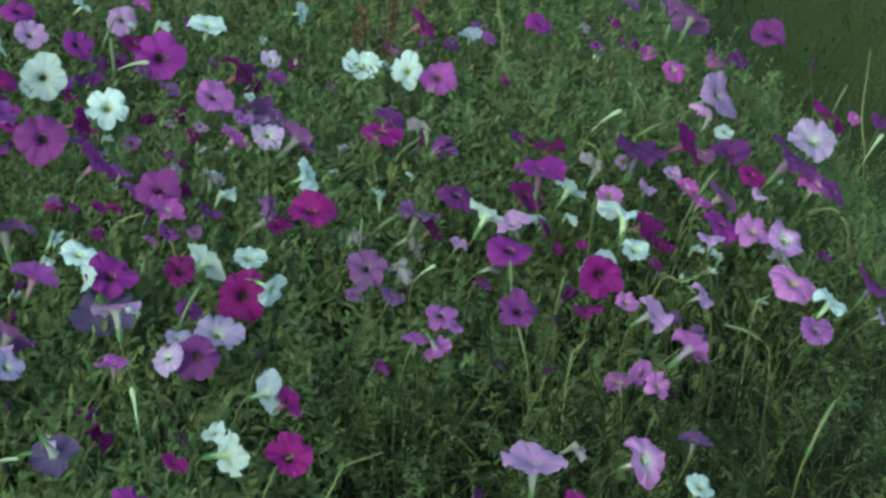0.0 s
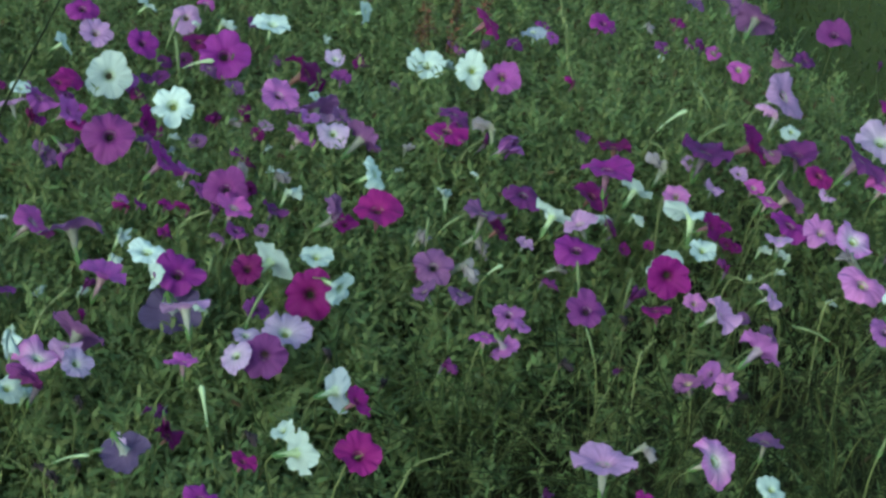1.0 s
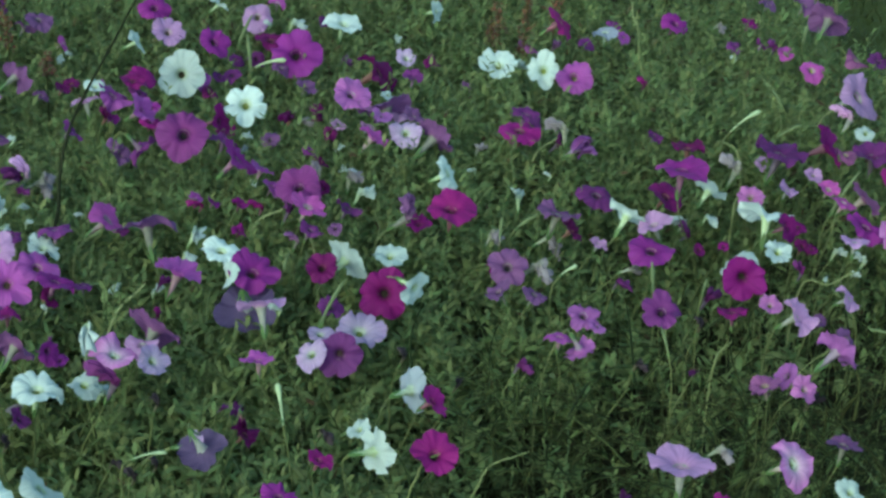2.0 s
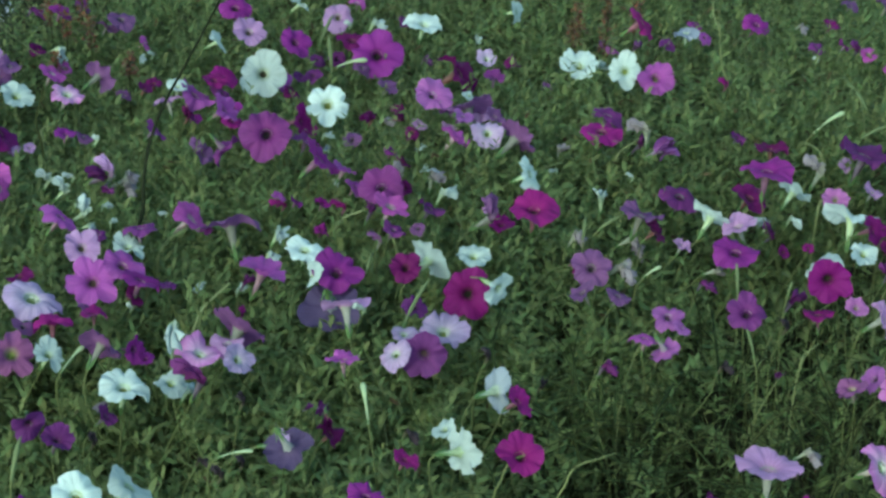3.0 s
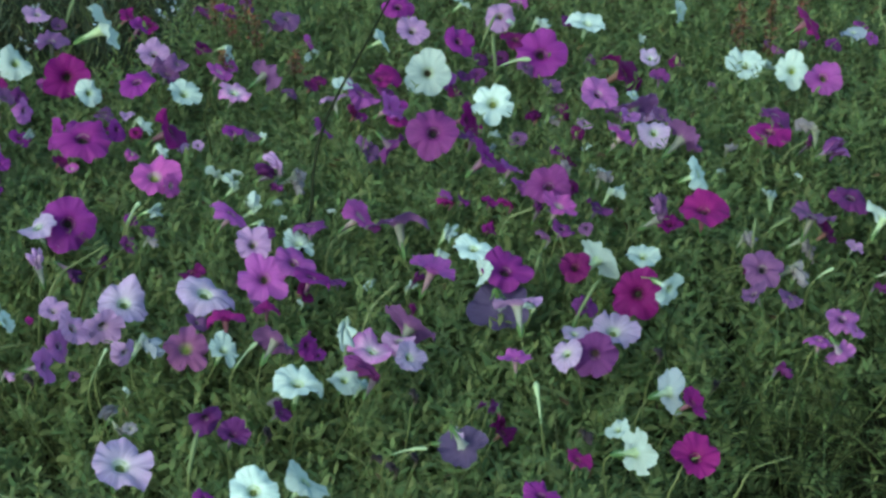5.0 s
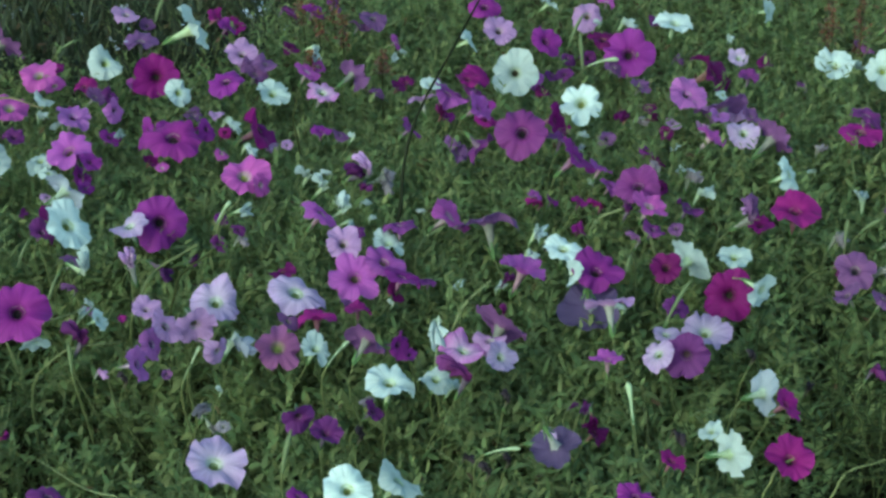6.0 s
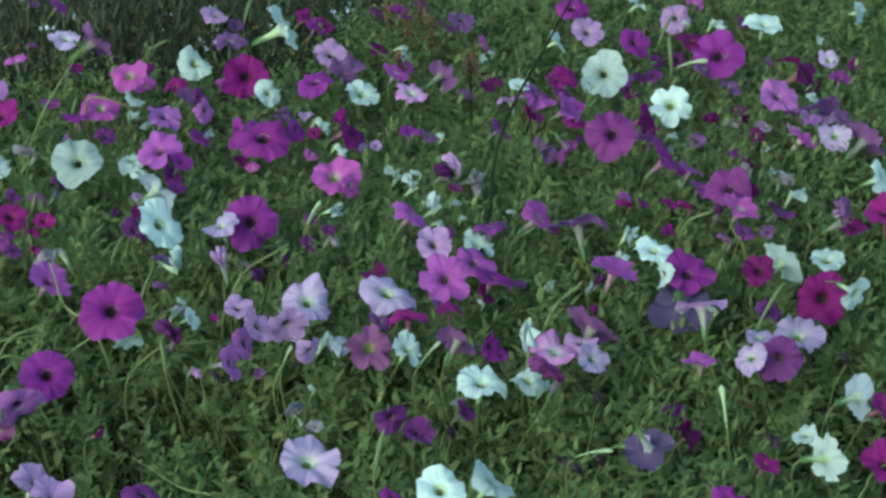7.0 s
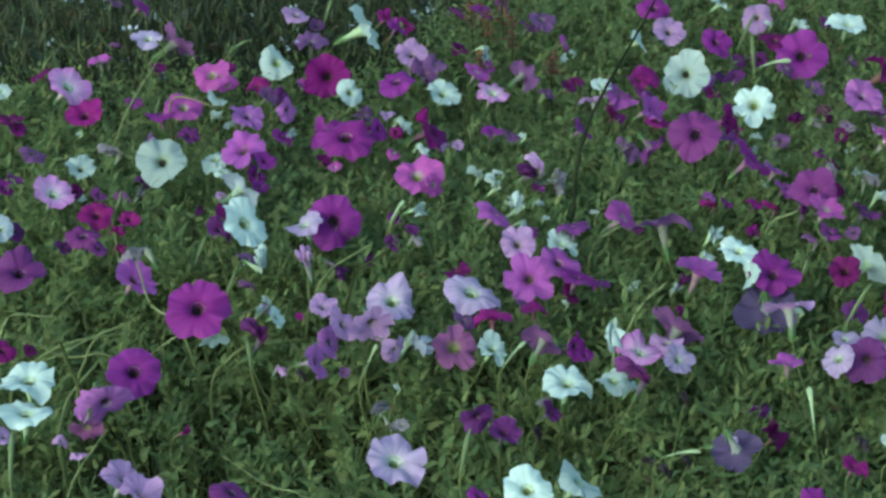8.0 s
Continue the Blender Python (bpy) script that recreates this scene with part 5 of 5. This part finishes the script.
petunia("violet", "open", -0.513, 3.094, 0.349, 0.021, -36, 53)
petunia("white", "wilt", -0.630, 2.483, 0.340, 0.018, -91, 46)
petunia("faded", "wilt", -0.199, 3.257, 0.354, 0.027, -30, 45)
petunia("purple", "open", -0.122, 3.207, 0.344, 0.026, 33, 55)
petunia("magdark", "open", -0.128, 2.416, 0.354, 0.017, -66, 63)
petunia("magdark", "open", -0.034, 2.498, 0.355, 0.026, -91, 72)
petunia("crimson", "open", -0.011, 2.425, 0.359, 0.017, -41, 42)
petunia("violet", "open", 0.005, 2.245, 0.350, 0.020, -87, 56)
petunia("violet", "open", 0.041, 2.194, 0.358, 0.031, -28, 50)
petunia("violet", "wilt", -0.047, 2.063, 0.343, 0.026, -55, 54)
petunia("white", "wilt", 0.044, 2.402, 0.339, 0.017, -81, 47)
petunia("white", "wilt", 0.112, 2.336, 0.339, 0.018, 19, 69)
petunia("magpink", "open", 0.087, 2.512, 0.348, 0.034, -129, 82)
petunia("magenta", "open", -1.539, 2.898, 0.350, 0.032, -56, 52)
petunia("pink", "open", -1.338, 2.771, 0.346, 0.030, -21, 53)
petunia("crimson", "open", -1.187, 2.770, 0.336, 0.030, -94, 80)
petunia("magenta", "open", -1.016, 2.658, 0.338, 0.038, -21, 72)
petunia("magpink", "open", -1.022, 2.852, 0.351, 0.032, 20, 65)
petunia("magpink", "open", -0.986, 2.812, 0.346, 0.036, -35, 44)
petunia("indigo", "open", -0.947, 2.856, 0.342, 0.030, -72, 77)
petunia("lilac", "open", -1.404, 2.520, 0.356, 0.024, 6, 77)
petunia("magdark", "open", -1.406, 2.464, 0.347, 0.028, -10, 49)
petunia("white", "wilt", -1.438, 2.499, 0.342, 0.017, -27, 56)
petunia("magenta", "open", -1.377, 2.489, 0.344, 0.023, -58, 49)
petunia("white", "wilt", -1.175, 2.509, 0.351, 0.018, 59, 38)
petunia("lilac", "open", -1.274, 2.485, 0.337, 0.019, -48, 55)
petunia("pink", "open", -1.399, 2.320, 0.357, 0.022, -55, 73)
petunia("violet", "open", -1.027, 2.530, 0.354, 0.026, -42, 73)
petunia("white", "wilt", -1.156, 2.373, 0.354, 0.018, -18, 62)
petunia("white", "wilt", -1.178, 2.384, 0.342, 0.014, -47, 69)
petunia("white", "wilt", -1.084, 2.301, 0.352, 0.017, -29, 70)
petunia("white", "wilt", -1.055, 2.257, 0.351, 0.014, -33, 80)
petunia("violet", "open", -1.142, 1.802, 0.349, 0.015, -49, 43)
petunia("magpurple", "open", -0.882, 1.933, 0.347, 0.022, -61, 69)
petunia("white", "wilt", -1.057, 1.775, 0.355, 0.013, -9, 58)
petunia("faded", "open", -1.026, 1.710, 0.353, 0.018, -52, 67)
petunia("indigo", "wilt", -0.658, 1.858, 0.356, 0.014, -25, 50)
petunia("white", "wilt", -1.208, 2.830, 0.359, 0.016, -1, 58)
petunia("white", "wilt", -1.836, 2.328, 0.348, 0.013, 0, 49)
petunia("magdark", "open", -1.734, 2.620, 0.358, 0.025, -53, 76)
petunia("magenta", "open", -1.252, 1.904, 0.353, 0.012, -26, 65)
petunia("white", "wilt", -1.299, 1.918, 0.355, 0.017, -29, 45)
petunia("magpurple", "open", -1.468, 2.477, 0.346, 0.033, -18, 62)
petunia("magpurple", "open", -1.481, 2.239, 0.351, 0.027, -6, 64)
petunia("purple", "open", -1.557, 2.346, 0.339, 0.028, -32, 41)
petunia("violet", "open", -1.702, 2.880, 0.340, 0.032, -31, 65)
petunia("lilac", "wilt", -1.093, 2.363, 0.372, 0.040, -31, 60)
petunia("indigo", "wilt", -1.096, 2.334, 0.362, 0.025, -95, -5)


# ---- buds, spent tubes and single stems ----
def spindle_mesh(name, points, widths):
    return sweep(name, points, widths, 8)


def bud(x, y, z, x1, y1, z1, thick, white):
    """A closed twisted bud: from its foot to its tip, with sepals and stalk."""
    thing = new("petunia_bud")
    foot, tip = Vector((x, y, z)), Vector((x1, y1, z1))
    d = tip - foot
    root = Vector((x - d.x * 0.3, y + 0.05 - d.y * 0.3, 0.0))
    thing.location = root
    tagged(thing, "closed white petunia bud on a green stalk" if white else "slender pale green petunia bud on a stalk", "flower bud", "petunia buds")
    sag = Vector((0, 0, 0.08 * d.length))
    pts = [foot.lerp(tip, s) + sag * (4 * s * (1 - s)) - root for s in (0, 0.15, 0.35, 0.55, 0.75, 0.9, 1.0)]
    shape = (0.14, 0.15, 0.17, 0.22, 0.36, 0.42, 0.16) if white else (0.20, 0.24, 0.29, 0.34, 0.28, 0.17, 0.03)
    part("bud", spindle_mesh("bud", pts, [thick * w for w in shape]), TUBE["white"] if white else BUD_GREEN, thing)
    q = d.to_track_quat("Z", "Y").to_matrix().to_4x4()
    size = max(0.010, 0.28 * d.length)
    m = Matrix.Translation(foot - root) @ q @ Matrix.Diagonal((size, size, size, 1)) @ Matrix.Translation((0, 0, 1.35))
    part("calyx", shared("calyx", lambda: calyx_mesh("calyx")), CALYX, thing).matrix_local = m
    c1, c2 = foot - d.normalized() * 0.03, root + Vector((0, 0, 0.7 * z))
    pts = []
    for i in range(8):
        s = i / 7
        pts.append(foot * (1 - s) ** 3 + c1 * 3 * s * (1 - s) ** 2 + c2 * 3 * s * s * (1 - s) + root * s ** 3 - root)
    part("stalk", sweep("stalk", pts, [0.0013] * 8), STEM, thing)


def lone_stem(label, x, y, z, x1, y1, z1, bow, thick, material):
    """One bare stem that stands or lies clear of the rest."""
    a, b = Vector((x, y, z)), Vector((x1, y1, z1))
    thick *= 0.75
    d = b - a
    side = d.cross(Vector((0, 1, 0))).normalized() * bow
    pts, widths = [], []
    if z > 0.02:
        root = Vector((x - 0.4 * d.x, y - 0.4 * d.y + 0.04, 0.0))
        c1, c2 = root + Vector((0, 0, 0.6 * z)), a - d * 0.5 - side
        for i in range(8):
            s = i / 8
            pts.append(root * (1 - s) ** 3 + c1 * 3 * s * (1 - s) ** 2 + c2 * 3 * s * s * (1 - s) + a * s ** 3)
            widths.append(thick * (0.7 + 0.3 * s))
    for i in range(9):
        s = i / 8
        pts.append(a.lerp(b, s) + side * (4 * s * (1 - s)) + side * 0.3 * math.sin(6.28 * s))
        widths.append(thick * (1 - 0.5 * s))
    ob = new("bare_stem", sweep("bare_stem", pts, widths, 6))
    ob.data.materials.append(material)
    tagged(ob, label, "plant stem")


def seed_spike(x, y, z, tall):
    """An upright stalk whose top is crowded with rusty seeds."""
    thing = new("seed_spike")
    thing.location = (x, y, 0)
    tagged(thing, "upright weed stalk crowded with rusty brown seeds", "seed head", "rusty seed spikes")
    r0 = np.random.default_rng(int(abs(x) * 1000))
    top = Vector((r0.normal(0, 0.01), r0.normal(0, 0.01), z + tall * 0.5))
    part("stalk", sweep("stalk", [Vector((0, 0, 0)).lerp(top, k / 6) for k in range(7)], [0.0012] * 7), DRY_STEM, thing)
    n = 90
    at = np.stack([r0.normal(0, 0.0055, n) + top.x, r0.normal(0, 0.0055, n) + top.y, z + tall * (r0.random(n) - 0.5)], 1)
    me = leaves_mesh("seed_head", at, r0.uniform(0, 6.283, n), r0.uniform(-0.4, 1.0, n), np.full(n, 0.0075), np.full(n, 0.0045), np.zeros(n), np.zeros(n))
    tagged(part("seed_head", me, SEED, thing, "rusty brown seeds"), kind="stuff")


bud(-0.073, 2.939, 0.341, -0.107, 2.953, 0.379, 0.0090, 0)
bud(-0.076, 2.808, 0.350, -0.039, 2.818, 0.370, 0.0087, 0)
bud(-0.148, 2.824, 0.344, -0.106, 2.840, 0.376, 0.0096, 1)
bud(-0.410, 2.401, 0.350, -0.380, 2.415, 0.370, 0.0085, 0)
bud(-0.426, 2.378, 0.346, -0.426, 2.392, 0.374, 0.0077, 0)
bud(0.009, 2.593, 0.329, 0.047, 2.622, 0.392, 0.0090, 0)
bud(0.264, 2.812, 0.339, 0.289, 2.828, 0.381, 0.0078, 1)
bud(0.226, 3.010, 0.341, 0.243, 3.023, 0.379, 0.0074, 0)
bud(0.171, 1.985, 0.330, 0.199, 2.019, 0.390, 0.0086, 0)
bud(-0.055, 3.227, 0.345, -0.051, 3.239, 0.375, 0.0137, 0)
bud(0.043, 2.282, 0.348, 0.016, 2.295, 0.372, 0.0059, 0)
bud(-0.145, 2.276, 0.350, -0.140, 2.287, 0.370, 0.0059, 0)
bud(-0.208, 2.285, 0.342, -0.214, 2.303, 0.378, 0.0074, 0)
bud(0.113, 2.203, 0.355, 0.063, 2.211, 0.365, 0.0057, 0)
bud(-0.587, 1.867, 0.340, -0.600, 1.890, 0.380, 0.0091, 1)
bud(-0.832, 1.888, 0.341, -0.837, 1.909, 0.379, 0.0081, 0)
bud(-1.408, 1.484, 0.335, -1.417, 1.516, 0.385, 0.0111, 0)
bud(-0.933, 1.659, 0.340, -0.931, 1.688, 0.380, 0.0101, 0)
bud(-1.257, 1.780, 0.344, -1.267, 1.796, 0.377, 0.0076, 0)
bud(-1.695, 2.898, 0.340, -1.685, 2.919, 0.380, 0.0120, 0)
bud(-0.923, 2.884, 0.327, -0.936, 2.908, 0.394, 0.0101, 0)
bud(-1.361, 1.949, 0.382, -1.370, 1.918, 0.338, 0.0066, 0)
bud(-1.775, 2.694, 0.351, -1.744, 2.720, 0.369, 0.0086, 0)
bud(-0.722, 1.733, 0.357, -0.685, 1.747, 0.363, 0.0056, 1)
bud(-1.450, 2.026, 0.376, -1.458, 2.003, 0.344, 0.0069, 0)
bud(-1.767, 2.433, 0.346, -1.762, 2.449, 0.374, 0.0081, 0)
bud(-1.121, 1.822, 0.349, -1.114, 1.840, 0.371, 0.0061, 1)
bud(-1.114, 1.791, 0.352, -1.108, 1.805, 0.368, 0.0061, 0)
bud(-0.678, 2.213, 0.370, -0.681, 2.202, 0.350, 0.0066, 0)
bud(-0.966, 1.875, 0.347, -0.945, 1.899, 0.373, 0.0068, 1)
bud(-1.256, 2.193, 0.347, -1.242, 2.214, 0.373, 0.0078, 1)
bud(-0.608, 2.106, 0.332, -0.581, 2.143, 0.388, 0.0078, 0)
bud(-1.290, 2.005, 0.344, -1.291, 2.024, 0.376, 0.0074, 0)
bud(-0.910, 2.865, 0.355, -0.864, 2.881, 0.365, 0.0100, 1)
bud(-1.826, 2.306, 0.359, -1.822, 2.310, 0.361, 0.0123, 1)
bud(-0.977, 2.986, 0.334, -0.958, 3.013, 0.386, 0.0086, 0)
bud(-0.171, 2.119, 0.344, -0.185, 2.136, 0.376, 0.0056, 0)
bud(-0.330, 2.277, 0.353, -0.309, 2.287, 0.367, 0.0066, 1)
lone_stem("thin dark dry stem bending high above the blooms", -1.020, 2.288, 0.360, -0.945, 2.450, 0.630, 0.022, 0.0040, DARK_STEM)
lone_stem("green leafless stem leaning over the foliage", -1.797, 2.360, 0.330, -1.742, 2.460, 0.465, 0.006, 0.0027, STEM)
lone_stem("pale green bare flower stem among the leaves", -1.573, 1.723, 0.330, -1.474, 1.808, 0.347, -0.012, 0.0025, PALE_STEM)
lone_stem("green leafless stem leaning over the foliage", -1.538, 1.731, 0.330, -1.439, 1.815, 0.348, 0.010, 0.0029, STEM)
lone_stem("brown dead stem lying across the foliage", -1.370, 1.630, 0.330, -1.434, 1.649, 0.423, 0.010, 0.0041, DRY_STEM)
lone_stem("green leafless stem leaning over the foliage", -1.432, 1.629, 0.330, -1.408, 1.684, 0.382, 0.006, 0.0031, STEM)
lone_stem("green leafless stem leaning over the foliage", -1.335, 1.487, 0.330, -1.313, 1.548, 0.387, 0.004, 0.0019, STEM)
lone_stem("pale green bare flower stem among the leaves", -1.404, 1.822, 0.330, -1.306, 1.901, 0.358, 0.006, 0.0022, PALE_STEM)
lone_stem("green leafless stem leaning over the foliage", -1.308, 1.809, 0.330, -1.232, 1.863, 0.346, 0.010, 0.0025, STEM)
lone_stem("pale green bare flower stem among the leaves", -1.100, 1.578, 0.330, -1.179, 1.562, 0.372, 0.008, 0.0016, PALE_STEM)
lone_stem("pale green bare flower stem among the leaves", -1.434, 1.889, 0.330, -1.482, 1.901, 0.399, 0.015, 0.0026, PALE_STEM)
lone_stem("green leafless stem leaning over the foliage", -1.368, 2.811, 0.330, -1.475, 2.797, 0.409, 0.004, 0.0014, STEM)
lone_stem("green leafless stem leaning over the foliage", -1.278, 2.003, 0.330, -1.221, 2.064, 0.384, 0.010, 0.0030, STEM)
lone_stem("brown dead stem lying across the foliage", -1.236, 2.017, 0.330, -1.197, 2.065, 0.379, 0.010, 0.0030, DRY_STEM)
lone_stem("pale green bare flower stem among the leaves", -0.864, 2.065, 0.330, -0.830, 2.098, 0.371, 0.004, 0.0025, PALE_STEM)
lone_stem("green leafless stem leaning over the foliage", -0.419, 1.811, 0.330, -0.374, 1.840, 0.358, 0.010, 0.0019, STEM)
lone_stem("green leafless stem leaning over the foliage", -0.349, 1.814, 0.330, -0.299, 1.844, 0.362, 0.010, 0.0019, STEM)
lone_stem("brown dead stem lying across the foliage", 0.140, 1.986, 0.330, 0.175, 2.007, 0.368, 0.004, 0.0017, DRY_STEM)
lone_stem("brown dead stem lying across the foliage", 0.120, 2.031, 0.330, 0.096, 2.055, 0.367, 0.004, 0.0020, DRY_STEM)
lone_stem("pale green bare flower stem among the leaves", -0.116, 2.141, 0.330, -0.098, 2.156, 0.356, 0.004, 0.0021, PALE_STEM)
lone_stem("pale green bare flower stem among the leaves", 0.228, 2.631, 0.330, 0.180, 2.636, 0.332, -0.010, 0.0021, PALE_STEM)
lone_stem("pale green bare flower stem among the leaves", -0.007, 2.394, 0.330, 0.048, 2.401, 0.345, -0.010, 0.0023, PALE_STEM)
lone_stem("green leafless stem leaning over the foliage", -0.295, 3.013, 0.330, -0.324, 3.054, 0.444, 0.006, 0.0023, STEM)
lone_stem("pale green bare flower stem among the leaves", -0.341, 3.279, 0.330, -0.355, 3.293, 0.371, 0.004, 0.0025, PALE_STEM)
lone_stem("green leafless stem leaning over the foliage", 0.270, 2.893, 0.330, 0.263, 2.949, 0.467, 0.006, 0.0022, STEM)
seed_spike(-0.583, 3.080, 0.360, 0.048)
seed_spike(-0.554, 3.175, 0.360, 0.058)
seed_spike(-0.512, 3.087, 0.360, 0.057)
seed_spike(-0.486, 3.215, 0.360, 0.059)
seed_spike(-0.518, 3.224, 0.360, 0.049)
seed_spike(-1.428, 2.945, 0.360, 0.049)
seed_spike(-1.392, 2.904, 0.360, 0.058)
seed_spike(-1.393, 2.972, 0.360, 0.059)
seed_spike(-1.338, 2.886, 0.360, 0.067)
seed_spike(-1.335, 2.750, 0.360, 0.046)
seed_spike(-1.238, 2.778, 0.360, 0.037)
lone_stem("pale green bare flower stem among the leaves", -0.767, 2.367, 0.330, -0.732, 2.386, 0.350, 0.004, 0.0031, PALE_STEM)
lone_stem("pale green bare flower stem among the leaves", -0.975, 2.235, 0.330, -0.945, 2.258, 0.356, 0.004, 0.0031, PALE_STEM)
lone_stem("green leafless stem leaning over the foliage", -1.264, 2.213, 0.330, -1.242, 2.241, 0.362, 0.004, 0.0039, STEM)
lone_stem("brown dead stem lying across the foliage", -1.279, 2.536, 0.330, -1.282, 2.568, 0.401, 0.008, 0.0026, DRY_STEM)
lone_stem("green leafless stem leaning over the foliage", -1.814, 2.389, 0.330, -1.764, 2.427, 0.340, 0.006, 0.0027, STEM)
lone_stem("pale green bare flower stem among the leaves", -1.276, 2.537, 0.330, -1.264, 2.551, 0.349, 0.008, 0.0022, PALE_STEM)
lone_stem("brown dead stem lying across the foliage", -1.494, 2.529, 0.330, -1.456, 2.554, 0.341, 0.006, 0.0022, DRY_STEM)
lone_stem("pale green bare flower stem among the leaves", -0.685, 2.353, 0.330, -0.704, 2.361, 0.353, 0.003, 0.0027, PALE_STEM)
lone_stem("pale green bare flower stem among the leaves", -0.015, 2.926, 0.330, 0.018, 2.938, 0.360, 0.004, 0.0031, PALE_STEM)
lone_stem("pale green bare flower stem among the leaves", -0.131, 2.764, 0.330, -0.159, 2.772, 0.350, -0.006, 0.0026, PALE_STEM)
lone_stem("pale green bare flower stem among the leaves", 0.109, 2.331, 0.330, 0.125, 2.338, 0.346, 0.003, 0.0026, PALE_STEM)
lone_stem("pale green bare flower stem among the leaves", -0.383, 2.726, 0.330, -0.354, 2.736, 0.344, 0.003, 0.0026, PALE_STEM)
lone_stem("pale green bare flower stem among the leaves", -0.428, 2.682, 0.330, -0.397, 2.700, 0.359, 0.004, 0.0025, PALE_STEM)
lone_stem("pale green bare flower stem among the leaves", -0.124, 2.575, 0.330, -0.113, 2.590, 0.362, 0.003, 0.0024, PALE_STEM)
lone_stem("pale green bare flower stem among the leaves", -1.614, 1.769, 0.330, -1.563, 1.819, 0.345, 0.020, 0.0030, PALE_STEM)
lone_stem("green leafless stem leaning over the foliage", -1.476, 1.777, 0.330, -1.567, 1.733, 0.366, 0.015, 0.0025, STEM)
lone_stem("green leafless stem leaning over the foliage", -1.622, 2.068, 0.330, -1.624, 2.099, 0.386, 0.006, 0.0036, STEM)
lone_stem("green leafless stem leaning over the foliage", -1.478, 1.754, 0.330, -1.428, 1.815, 0.370, 0.012, 0.0025, STEM)
lone_stem("dry straw-coloured twig lying across a pink bloom", -1.702, 2.397, 0.400, -1.617, 2.373, 0.402, 0.004, 0.0026, STRAW)
